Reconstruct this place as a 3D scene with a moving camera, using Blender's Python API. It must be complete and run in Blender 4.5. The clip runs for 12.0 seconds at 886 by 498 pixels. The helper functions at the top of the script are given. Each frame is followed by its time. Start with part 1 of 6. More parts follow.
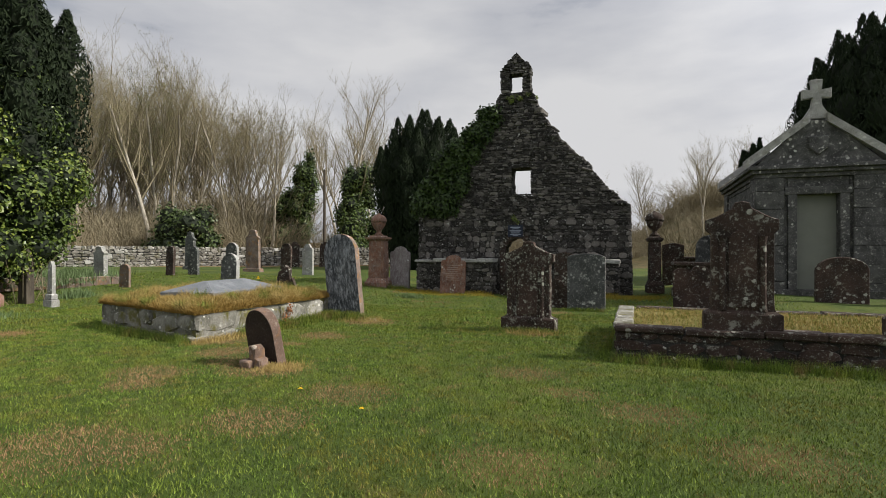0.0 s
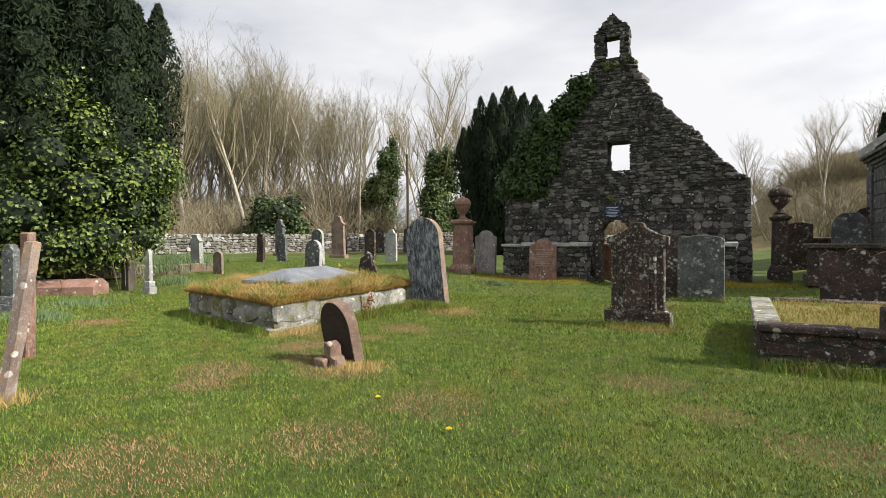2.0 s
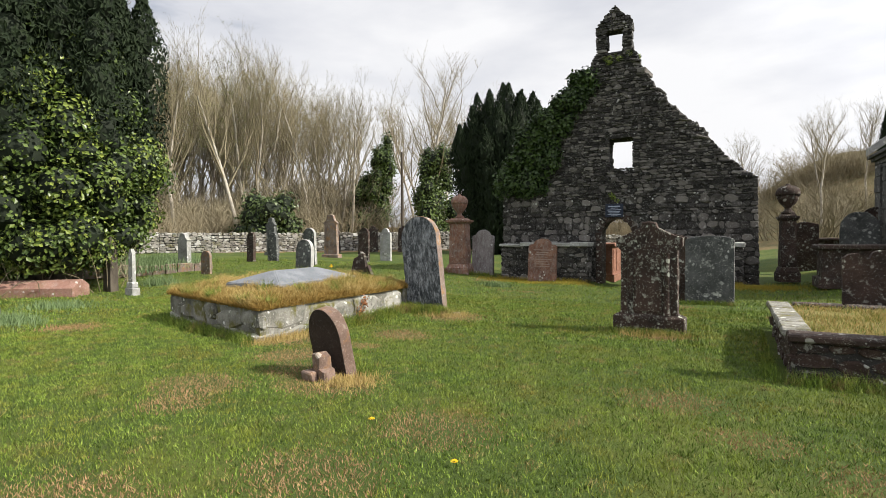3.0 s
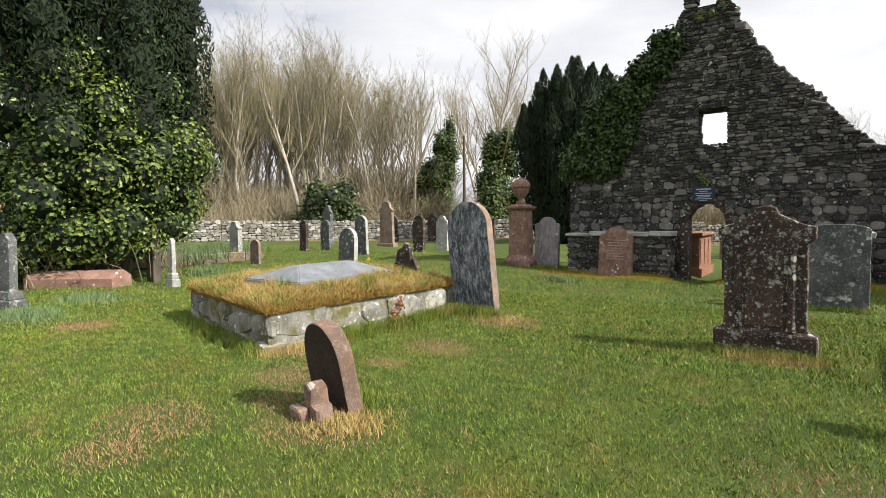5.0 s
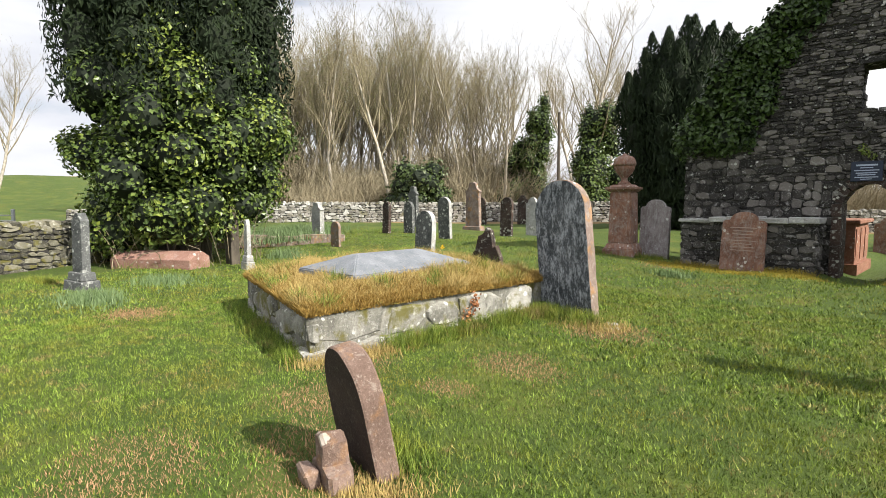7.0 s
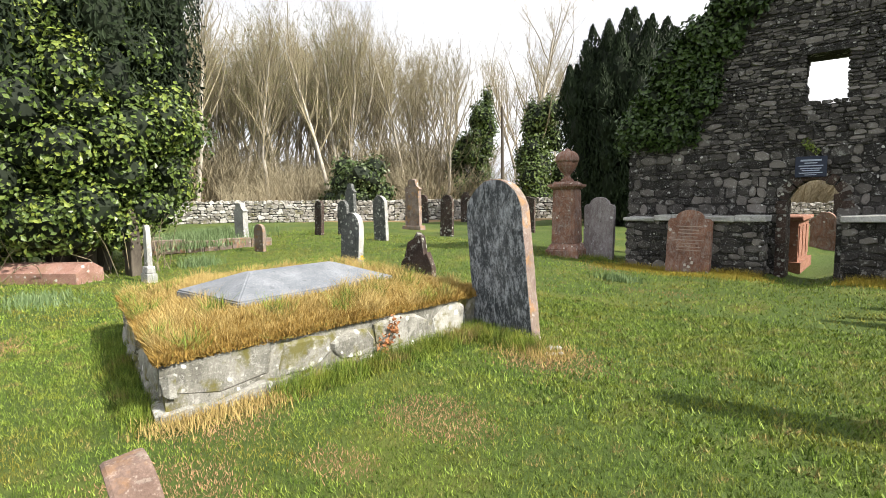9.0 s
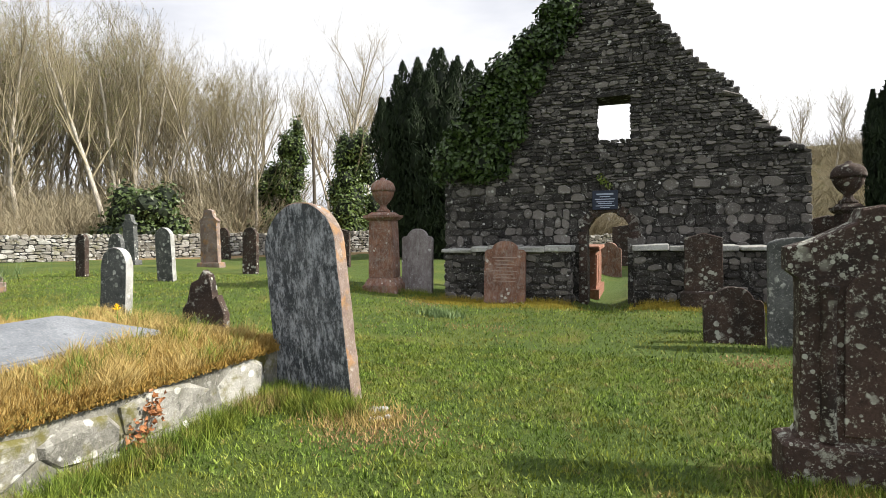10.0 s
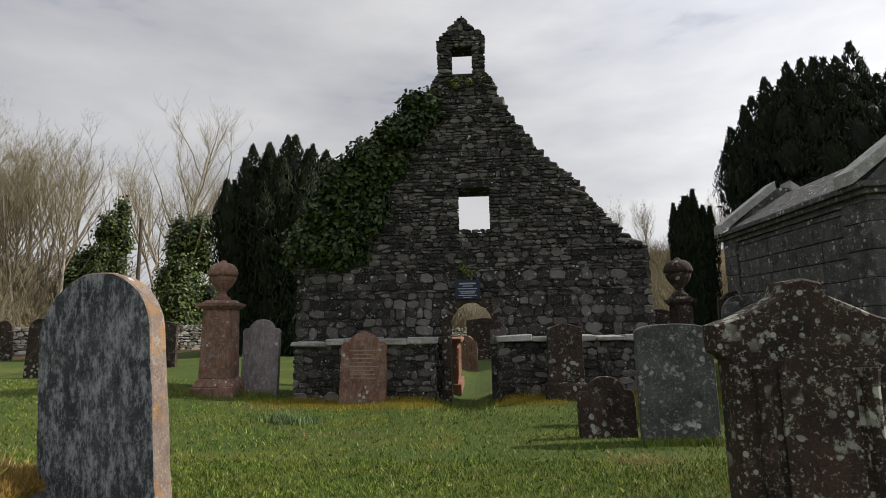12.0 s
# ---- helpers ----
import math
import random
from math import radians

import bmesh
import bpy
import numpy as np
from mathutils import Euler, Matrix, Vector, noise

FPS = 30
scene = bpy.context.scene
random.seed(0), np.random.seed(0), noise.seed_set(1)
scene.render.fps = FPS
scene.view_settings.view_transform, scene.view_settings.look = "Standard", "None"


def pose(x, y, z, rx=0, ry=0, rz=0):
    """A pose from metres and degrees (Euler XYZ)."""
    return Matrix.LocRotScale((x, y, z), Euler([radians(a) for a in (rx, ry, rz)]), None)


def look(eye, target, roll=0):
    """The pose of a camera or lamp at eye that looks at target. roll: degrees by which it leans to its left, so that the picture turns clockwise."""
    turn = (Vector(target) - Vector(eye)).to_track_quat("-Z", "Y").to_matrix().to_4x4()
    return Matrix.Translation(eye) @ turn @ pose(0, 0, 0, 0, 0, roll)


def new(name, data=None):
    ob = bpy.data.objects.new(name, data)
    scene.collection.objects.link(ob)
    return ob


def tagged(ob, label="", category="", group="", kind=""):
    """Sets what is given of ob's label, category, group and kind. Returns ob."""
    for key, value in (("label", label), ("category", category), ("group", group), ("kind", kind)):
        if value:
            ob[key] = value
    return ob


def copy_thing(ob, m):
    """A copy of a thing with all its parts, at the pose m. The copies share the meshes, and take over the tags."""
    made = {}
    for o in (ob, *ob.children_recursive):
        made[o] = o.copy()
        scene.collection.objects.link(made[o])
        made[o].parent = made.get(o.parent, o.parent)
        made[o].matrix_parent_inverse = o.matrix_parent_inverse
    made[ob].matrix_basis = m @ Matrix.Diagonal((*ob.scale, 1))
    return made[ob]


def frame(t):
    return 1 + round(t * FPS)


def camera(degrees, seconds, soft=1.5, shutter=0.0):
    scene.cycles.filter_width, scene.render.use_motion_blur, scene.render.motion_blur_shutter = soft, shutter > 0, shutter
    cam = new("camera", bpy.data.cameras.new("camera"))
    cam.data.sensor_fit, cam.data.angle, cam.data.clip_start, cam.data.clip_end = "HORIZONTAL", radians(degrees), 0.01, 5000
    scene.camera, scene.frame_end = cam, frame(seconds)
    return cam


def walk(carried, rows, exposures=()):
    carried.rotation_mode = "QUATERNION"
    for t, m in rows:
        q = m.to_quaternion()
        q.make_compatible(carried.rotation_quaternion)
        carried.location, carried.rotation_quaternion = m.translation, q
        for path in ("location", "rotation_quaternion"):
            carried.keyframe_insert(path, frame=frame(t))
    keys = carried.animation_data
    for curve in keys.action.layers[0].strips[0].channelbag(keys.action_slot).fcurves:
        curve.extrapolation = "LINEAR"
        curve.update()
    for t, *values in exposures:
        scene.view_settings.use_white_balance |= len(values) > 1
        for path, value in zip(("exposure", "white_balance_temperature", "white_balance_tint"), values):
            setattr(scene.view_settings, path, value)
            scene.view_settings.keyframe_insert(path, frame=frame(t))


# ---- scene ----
cam = camera(80, 12.0, soft=0.7)
PATH = [
    (0, pose(6.570, 1.363, 1.600, 90.15, 0, 20.25) @ pose(0, 0, 0, 0, 0, 0.09)),
    (0.5, pose(6.360, 1.588, 1.590, 89.66, 0, 25.89) @ pose(0, 0, 0, 0, 0, -0.24)),
    (1, pose(6.219, 1.795, 1.575, 89.20, 0, 27.97) @ pose(0, 0, 0, 0, 0, -0.39)),
    (1.5, pose(6.156, 2.070, 1.585, 88.74, 0, 29.45) @ pose(0, 0, 0, 0, 0, -0.63)),
    (2, pose(6.045, 2.286, 1.595, 88.50, 0, 29.24) @ pose(0, 0, 0, 0, 0, -0.66)),
    (2.5, pose(5.855, 2.489, 1.610, 88.38, 0, 28.51) @ pose(0, 0, 0, 0, 0, -0.51)),
    (4.5, pose(5.291, 3.950, 1.620, 87.58, 0, 32.63) @ pose(0, 0, 0, 0, 0, -0.62)),
    (5, pose(5.114, 4.358, 1.630, 87.07, 0, 35.85) @ pose(0, 0, 0, 0, 0, -0.62)),
    (5.5, pose(4.958, 4.630, 1.630, 86.77, 0, 38.26) @ pose(0, 0, 0, 0, 0, -0.77)),
    (6, pose(4.791, 4.926, 1.640, 86.21, 0, 40.50) @ pose(0, 0, 0, 0, 0, -0.74)),
    (6.5, pose(4.520, 5.280, 1.630, 85.90, 0, 43.59) @ pose(0, 0, 0, 0, 0, -0.28)),
    (8.5, pose(3.900, 6.528, 1.710, 84.09, 0, 47.90) @ pose(0, 0, 0, 0, 0, -0.80)),
    (9, pose(3.749, 6.759, 1.740, 84.67, 0, 40.25) @ pose(0, 0, 0, 0, 0, -0.86)),
    (9.5, pose(3.450, 7.250, 1.710, 86.60, 0, 31.21) @ pose(0, 0, 0, 0, 0, -2.47)),
    (10, pose(3.150, 7.750, 1.670, 88.09, 0, 20.29) @ pose(0, 0, 0, 0, 0, -0.98)),
    (10.5, pose(2.930, 8.100, 1.640, 90.44, 0, 13.34) @ pose(0, 0, 0, 0, 0, -0.65)),
    (11, pose(2.820, 8.350, 1.610, 93.72, 0, 8.26) @ pose(0, 0, 0, 0, 0, -0.94)),
    (11.5, pose(2.750, 8.500, 1.580, 96.14, 0, 5.31) @ pose(0, 0, 0, 0, 0, -0.78)),
    (12, pose(2.720, 8.570, 1.560, 98.17, 0, 3.84) @ pose(0, 0, 0, 0, 0, -1.05)),]
walk(cam, PATH, [(0, 0.0), (1.0, 0.31), (2.5, 0.53), (4.5, 0.60), (5.5, 0.7), (6.5, 0.8), (8.5, 0.95), (9.5, 1.05), (10.0, 0.8), (10.5, 0.7), (11.0, 0.38), (11.5, 0.1), (12, -0.05)])

# ---- sky and sun ----
SUN_TURN, SUN_HIGH = 78.0, 39.0  # degrees from +y towards +x, degrees above the ground
world = bpy.data.worlds.new("sky")
scene.world = world
world.use_nodes = True
wt = world.node_tree
wt.nodes.clear()
sky = wt.nodes.new("ShaderNodeTexSky")
sky.sky_type = "NISHITA"
sky.sun_disc = False
sky.sun_elevation = radians(SUN_HIGH)
sky.sun_rotation = radians(SUN_TURN)
wc = wt.nodes.new("ShaderNodeTexCoord")
wm = wt.nodes.new("ShaderNodeMapping")
wm.inputs["Scale"].default_value = (1.0, 1.0, 3.2)
wn = wt.nodes.new("ShaderNodeTexNoise")
wn.inputs["Scale"].default_value = 1.7
wn.inputs["Detail"].default_value = 7.0
wn.inputs["Roughness"].default_value = 0.52
wr = wt.nodes.new("ShaderNodeValToRGB")
wr.color_ramp.elements[0].position = 0.30
wr.color_ramp.elements[0].color = (5.9, 6.2, 7.1, 1)
wr.color_ramp.elements[1].position = 0.62
wr.color_ramp.elements[1].color = (10.4, 10.4, 10.6, 1)
wv = wt.nodes.new("ShaderNodeValToRGB")
wv.color_ramp.elements[0].position = 0.26
wv.color_ramp.elements[1].position = 0.42
wx = wt.nodes.new("ShaderNodeMix")
wx.data_type = "RGBA"
wb = wt.nodes.new("ShaderNodeBackground")
wb.inputs["Strength"].default_value = 0.064
wo = wt.nodes.new("ShaderNodeOutputWorld")
wt.links.new(wc.outputs["Generated"], wm.inputs["Vector"])
wt.links.new(wm.outputs["Vector"], wn.inputs["Vector"])
wt.links.new(wn.outputs["Fac"], wr.inputs["Fac"])
wt.links.new(wn.outputs["Fac"], wv.inputs["Fac"])
wt.links.new(wv.outputs["Color"], wx.inputs["Factor"])
wt.links.new(sky.outputs["Color"], wx.inputs["A"])
wt.links.new(wr.outputs["Color"], wx.inputs["B"])
wd = wt.nodes.new("ShaderNodeVectorMath")
wd.operation = "DOT_PRODUCT"
wd.inputs[1].default_value = (math.sin(radians(SUN_TURN)) * math.cos(radians(SUN_HIGH)), math.cos(radians(SUN_TURN)) * math.cos(radians(SUN_HIGH)), math.sin(radians(SUN_HIGH)))
wg = wt.nodes.new("ShaderNodeMapRange")
wg.interpolation_type = "SMOOTHSTEP"
wg.inputs["From Min"].default_value = 0.25
wg.inputs["From Max"].default_value = 0.95
wg.inputs["To Min"].default_value = 0.064
wg.inputs["To Max"].default_value = 0.115
wt.links.new(wc.outputs["Generated"], wd.inputs[0])
wt.links.new(wd.outputs["Value"], wg.inputs["Value"])
wt.links.new(wg.outputs["Result"], wb.inputs["Strength"])
wt.links.new(wx.outputs["Result"], wb.inputs["Color"])
wt.links.new(wb.outputs["Background"], wo.inputs["Surface"])

sun = new("sun", bpy.data.lights.new("sun", "SUN"))
sun.data.energy = 5.0
sun.data.angle = radians(0.6)
sun.data.color = (1.0, 0.94, 0.84)
sun_way = Vector((math.sin(radians(SUN_TURN)) * math.cos(radians(SUN_HIGH)),
                  math.cos(radians(SUN_TURN)) * math.cos(radians(SUN_HIGH)), math.sin(radians(SUN_HIGH))))
sun.matrix_world = look(sun_way * 60, (0, 0, 0))


# ---- materials ----
class Nodes:
    """A material's node tree with short ways to add nodes."""

    def __init__(self, name):
        self.mat = bpy.data.materials.new(name)
        self.mat.use_nodes = True
        self.tree = self.mat.node_tree
        self.bsdf = self.tree.nodes["Principled BSDF"]
        self.coord = self.tree.nodes.new("ShaderNodeTexCoord")
        self.where = self.tree.nodes.new("ShaderNodeNewGeometry")

    def put(self, a, b):
        self.tree.links.new(a, b)

    def noise(self, scale, detail=4.0, rough=0.55, space="object", stretch=None, offset=None):
        n = self.tree.nodes.new("ShaderNodeTexNoise")
        n.inputs["Scale"].default_value = scale
        n.inputs["Detail"].default_value = detail
        n.inputs["Roughness"].default_value = rough
        src = self.where.outputs["Position"] if space == "world" else self.coord.outputs["Object"]
        if stretch or offset is not None:
            m = self.tree.nodes.new("ShaderNodeMapping")
            m.inputs["Scale"].default_value = stretch or (1, 1, 1)
            self.put(src, m.inputs["Vector"])
            if offset is not None:
                self.put(offset, m.inputs["Location"])
            src = m.outputs["Vector"]
        self.put(src, n.inputs["Vector"])
        return n.outputs["Fac"]

    def cells(self, scale, space="object", rand=1.0, feature="F1"):
        n = self.tree.nodes.new("ShaderNodeTexVoronoi")
        n.feature = feature
        n.inputs["Scale"].default_value = scale
        n.inputs["Randomness"].default_value = rand
        self.put(self.where.outputs["Position"] if space == "world" else self.coord.outputs["Object"], n.inputs["Vector"])
        return n.outputs["Distance"], n.outputs["Color"]

    def ramp(self, fac, stops):
        r = self.tree.nodes.new("ShaderNodeValToRGB")
        while len(r.color_ramp.elements) < len(stops):
            r.color_ramp.elements.new(0.5)
        for e, (p, c) in zip(r.color_ramp.elements, stops):
            e.position = p
            e.color = (c, c, c, 1) if isinstance(c, (int, float)) else (*c, 1)
        self.put(fac, r.inputs["Fac"])
        return r.outputs["Color"]

    def mix(self, fac, a, b, how="MIX"):
        m = self.tree.nodes.new("ShaderNodeMix")
        m.data_type = "RGBA"
        m.blend_type = how
        for key, v in (("Factor", fac), ("A", a), ("B", b)):
            if isinstance(v, (int, float)):
                m.inputs[key].default_value = v if key == "Factor" else (v, v, v, 1)
            elif isinstance(v, tuple):
                m.inputs[key].default_value = (*v, 1)
            else:
                self.put(v, m.inputs[key])
        return m.outputs["Result"]

    def math(self, how, a, b=0.0):
        m = self.tree.nodes.new("ShaderNodeMath")
        m.operation = how
        for i, v in enumerate((a, b)):
            if isinstance(v, (int, float)):
                m.inputs[i].default_value = v
            else:
                self.put(v, m.inputs[i])
        return m.outputs[0]

    def random(self):
        return self.tree.nodes.new("ShaderNodeObjectInfo").outputs["Random"]

    def island(self):
        return self.where.outputs["Random Per Island"]

    def bump(self, height, strength=0.4, distance=0.01):
        b = self.tree.nodes.new("ShaderNodeBump")
        b.inputs["Strength"].default_value = strength
        b.inputs["Distance"].default_value = distance
        self.put(height, b.inputs["Height"])
        self.put(b.outputs["Normal"], self.bsdf.inputs["Normal"])

    def done(self, colour, rough=0.9):
        if isinstance(colour, tuple):
            self.bsdf.inputs["Base Color"].default_value = (*colour, 1)
        else:
            self.put(colour, self.bsdf.inputs["Base Color"])
        if isinstance(rough, (int, float)):
            self.bsdf.inputs["Roughness"].default_value = rough
        else:
            self.put(rough, self.bsdf.inputs["Roughness"])
        self.bsdf.inputs["Specular IOR Level"].default_value = 0.3
        return self.mat


def lichen_stone(name, dark, light, lichen=(0.42, 0.43, 0.38), spots=0.3, moss=0.0, streak=0.0, orange=0.0, paint=None, vary=0.0):
    """Weathered stone: grain, large stains, round pale lichen discs, moss on it, rain streaks."""
    n = Nodes(name)
    off = n.math("MULTIPLY", n.random(), 37.0)
    each = n.math("FRACT", n.math("ADD", n.random(), n.math("MULTIPLY", n.island(), 7.3)))
    grain = n.noise(60, 4, 0.7, offset=off)
    stain = n.noise(2.6, 5, 0.62, offset=off)
    col = n.mix(n.ramp(stain, [(0.34, 0.0), (0.66, 1.0)]), dark, light)
    col = n.mix(n.math("MULTIPLY", n.ramp(grain, [(0.35, 1.0), (0.62, 0.0)]), 0.45), col, tuple(c * 0.45 for c in dark))
    if vary:
        col = n.mix(n.ramp(each, [(0.1, vary), (0.55, 0.0)]), col, tuple(c * 0.35 for c in dark))
        col = n.mix(n.ramp(each, [(0.62, 0.0), (0.97, vary)]), col, tuple(min(0.6, c * 1.7) for c in light))
    speck = n.noise(30, 4, 0.85, offset=off)
    col = n.mix(n.math("MULTIPLY", n.ramp(speck, [(0.585, 0.0), (0.63, 1.0)]), 0.2 + spots * 0.8), col, lichen)
    crust = n.noise(6.5, 10, 0.78, offset=off)
    col = n.mix(n.math("MULTIPLY", n.ramp(crust, [(0.565, 0.0), (0.60, 1.0)]), min(0.8, 0.12 + spots * 1.9)), col, tuple(c * 0.8 for c in lichen))
    col = n.mix(n.math("MULTIPLY", n.ramp(crust, [(0.36, 1.0), (0.43, 0.0)]), 0.6), col, tuple(c * 0.4 for c in dark))
    if streak:
        s = n.noise(15.0, 9, 0.78, stretch=(1.0, 1.0, 0.34), offset=off)
        fine = n.noise(46.0, 5, 0.75, stretch=(1.0, 1.0, 0.5), offset=off)
        s = n.math("ADD", n.math("MULTIPLY", s, 0.72), n.math("MULTIPLY", fine, 0.28))
        col = n.mix(n.math("MULTIPLY", n.ramp(s, [(0.475, 0.0), (0.585, 1.0)]), streak), col, paint or (0.42, 0.43, 0.43))
    if spots:
        d, c = n.cells(8.5)
        d2, c2 = n.cells(17.0)
        keep = n.ramp(n.noise(2.2, 3, 0.6, offset=off), [(0.46, 0.0), (0.58, 1.0)])
        wob = n.math("ADD", d, n.math("MULTIPLY", n.math("SUBTRACT", n.noise(9, 3, 0.6, offset=off), 0.5), 0.8))
        wob = n.math("ADD", wob, n.math("MULTIPLY", n.math("SUBTRACT", c, 0.35), 0.55))
        disc = n.ramp(wob, [(0.36, 1.0), (0.42, 0.0)])
        wob2 = n.math("ADD", d2, n.math("MULTIPLY", n.math("SUBTRACT", grain, 0.5), 0.25))
        wob2 = n.math("ADD", wob2, n.math("MULTIPLY", n.math("SUBTRACT", c2, 0.45), 0.45))
        small = n.ramp(wob2, [(0.20, 1.0), (0.26, 0.0)])
        pick = n.ramp(c, [(0.55 - spots * 0.5, 0.0), (0.57 - spots * 0.5, 1.0)])
        f = n.math("MAXIMUM", n.math("MULTIPLY", n.math("MULTIPLY", disc, pick), keep),
                   n.math("MULTIPLY", n.math("MULTIPLY", small, n.math("MULTIPLY", n.ramp(c2, [(0.76 - spots * 0.75, 0.0), (0.80 - spots * 0.75, 1.0)]), n.ramp(n.noise(4.1, 3, 0.6, offset=off), [(0.40, 0.0), (0.55, 1.0)]))), 0.85))
        col = n.mix(f, col, lichen)
    if orange:
        o = n.noise(5.0, 5, 0.65, offset=off)
        col = n.mix(n.math("MULTIPLY", n.ramp(o, [(0.53, 0.0), (0.62, 1.0)]), orange), col, (0.36, 0.17, 0.035))
    if moss:
        m = n.noise(3.1, 6, 0.68, offset=off)
        col = n.mix(n.math("MULTIPLY", n.ramp(m, [(0.52, 0.0), (0.63, 1.0)]), moss), col, (0.11, 0.10, 0.02))
    n.bump(n.math("ADD", grain, n.math("MULTIPLY", stain, 1.5)), 0.5, 0.012)
    return n.done(col, 0.92)


def leaf_mat(name, dark, light, gloss=0.45, shine=0.3):
    n = Nodes(name)
    col = n.mix(n.island(), dark, light)
    col = n.mix(n.ramp(n.noise(0.9, 3, 0.6, "world"), [(0.35, 0.0), (0.65, 0.6)]), col, light)
    m = n.done(col, gloss)
    n.bsdf.inputs["Specular IOR Level"].default_value = shine
    return m


def blade_mat():
    """Grass: every blade its own green, in lush, yellowed, mossy and dark drifts."""
    n = Nodes("grass_blade")
    col = n.mix(n.island(), (0.040, 0.085, 0.008), (0.265, 0.375, 0.055))
    col = n.mix(n.ramp(n.noise(1.1, 5, 0.65, "world"), [(0.44, 0.0), (0.60, 0.85)]), col, (0.19, 0.215, 0.028))
    col = n.mix(n.ramp(n.noise(0.7, 4, 0.6, "world", stretch=(1, 1.3, 1)), [(0.53, 0.0), (0.64, 0.85)]), col, (0.22, 0.18, 0.03))
    col = n.mix(n.ramp(n.noise(4.3, 4, 0.7, "world"), [(0.46, 0.0), (0.58, 0.75)]), col, (0.048, 0.092, 0.011))
    col = n.mix(n.ramp(n.noise(8.0, 4, 0.7, "world", stretch=(1, 0.8, 1)), [(0.52, 0.0), (0.64, 0.7)]), col, (0.20, 0.255, 0.04))
    col = n.mix(n.ramp(n.noise(2.7, 5, 0.72, "world", stretch=(1.2, 1, 1)), [(0.56, 0.0), (0.64, 0.85)]), col, (0.29, 0.20, 0.09))
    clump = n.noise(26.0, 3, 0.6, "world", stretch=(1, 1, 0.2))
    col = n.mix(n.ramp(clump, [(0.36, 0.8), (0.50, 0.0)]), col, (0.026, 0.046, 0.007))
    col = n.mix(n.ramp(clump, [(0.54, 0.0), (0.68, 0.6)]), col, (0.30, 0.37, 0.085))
    m = n.done(col, 0.6)
    n.bsdf.inputs["Specular IOR Level"].default_value = 0.2
    return m


def bark_mat(name, dark, light, scale=9.0):
    n = Nodes(name)
    b = n.noise(scale, 5, 0.7, stretch=(1, 1, 0.25))
    col = n.mix(n.ramp(b, [(0.35, 0.0), (0.65, 1.0)]), dark, light)
    col = n.mix(n.math("MULTIPLY", n.random(), 0.5), col, light)
    n.bump(b, 0.6, 0.02)
    return n.done(col, 0.95)


def ground_mat():
    n = Nodes("turf")
    fine = n.noise(55, 4, 0.75, "world")
    tuft = n.noise(9, 4, 0.65, "world")
    patch = n.noise(0.62, 5, 0.6, "world")
    worn = n.noise(1.15, 6, 0.72, "world")
    moss = n.noise(0.8, 5, 0.62, "world", offset=n.math("ADD", 11.0, 0.0))
    col = n.mix(n.ramp(fine, [(0.3, 0.0), (0.7, 1.0)]), (0.022, 0.036, 0.006), (0.070, 0.105, 0.015))
    col = n.mix(n.ramp(tuft, [(0.35, 0.0), (0.7, 0.7)]), col, (0.065, 0.105, 0.014))
    col = n.mix(n.ramp(patch, [(0.48, 0.0), (0.7, 0.75)]), col, (0.115, 0.130, 0.022))
    col = n.mix(n.ramp(moss, [(0.58, 0.0), (0.72, 0.6)]), col, (0.13, 0.105, 0.018))
    col = n.mix(n.ramp(worn, [(0.63, 0.0), (0.74, 0.75)]), col, (0.20, 0.135, 0.068))
    n.bump(n.math("ADD", fine, n.math("MULTIPLY", tuft, 2.0)), 0.8, 0.03)
    return n.done(col, 0.95)


def far_mat(name, a, b, c, scale=0.35):
    n = Nodes(name)
    col = n.mix(n.ramp(n.noise(scale, 6, 0.7, "world"), [(0.35, 0.0), (0.62, 1.0)]), a, b)
    col = n.mix(n.ramp(n.noise(scale * 9, 5, 0.7, "world"), [(0.42, 0.0), (0.66, 0.8)]), col, c)
    n.bump(n.noise(6.0, 5, 0.7, "world"), 0.8, 0.1)
    return n.done(col, 0.95)


TURF = ground_mat()
RUBBLE = lichen_stone("rubble_stone", (0.036, 0.033, 0.031), (0.100, 0.092, 0.085), (0.44, 0.44, 0.42), 0.20, vary=0.9)
MORTAR = lichen_stone("old_mortar", (0.020, 0.019, 0.018), (0.050, 0.047, 0.043), (0.35, 0.35, 0.32), 0.1)
DARK_RED = lichen_stone("dark_red_sandstone", (0.024, 0.017, 0.014), (0.070, 0.044, 0.034), (0.34, 0.34, 0.30), 0.30)
BLOTCHED = lichen_stone("lichen_blotched_sandstone", (0.024, 0.017, 0.014), (0.075, 0.046, 0.036), (0.40, 0.41, 0.35), 0.66)
RED = lichen_stone("red_sandstone", (0.14, 0.068, 0.046), (0.30, 0.155, 0.105), (0.48, 0.45, 0.40), 0.12, streak=0.25)
PINK = lichen_stone("pink_sandstone", (0.23, 0.12, 0.092), (0.35, 0.205, 0.16), (0.5, 0.46, 0.42), 0.08, moss=0.2)
GREY = lichen_stone("grey_slate", (0.055, 0.058, 0.058), (0.125, 0.13, 0.127), (0.44, 0.45, 0.42), 0.32)
PALE = lichen_stone("pale_grey_stone", (0.26, 0.26, 0.25), (0.46, 0.46, 0.44), (0.62, 0.62, 0.59), 0.25, moss=0.25)
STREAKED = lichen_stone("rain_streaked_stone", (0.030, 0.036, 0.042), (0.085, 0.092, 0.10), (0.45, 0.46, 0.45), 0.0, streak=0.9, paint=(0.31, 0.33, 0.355))
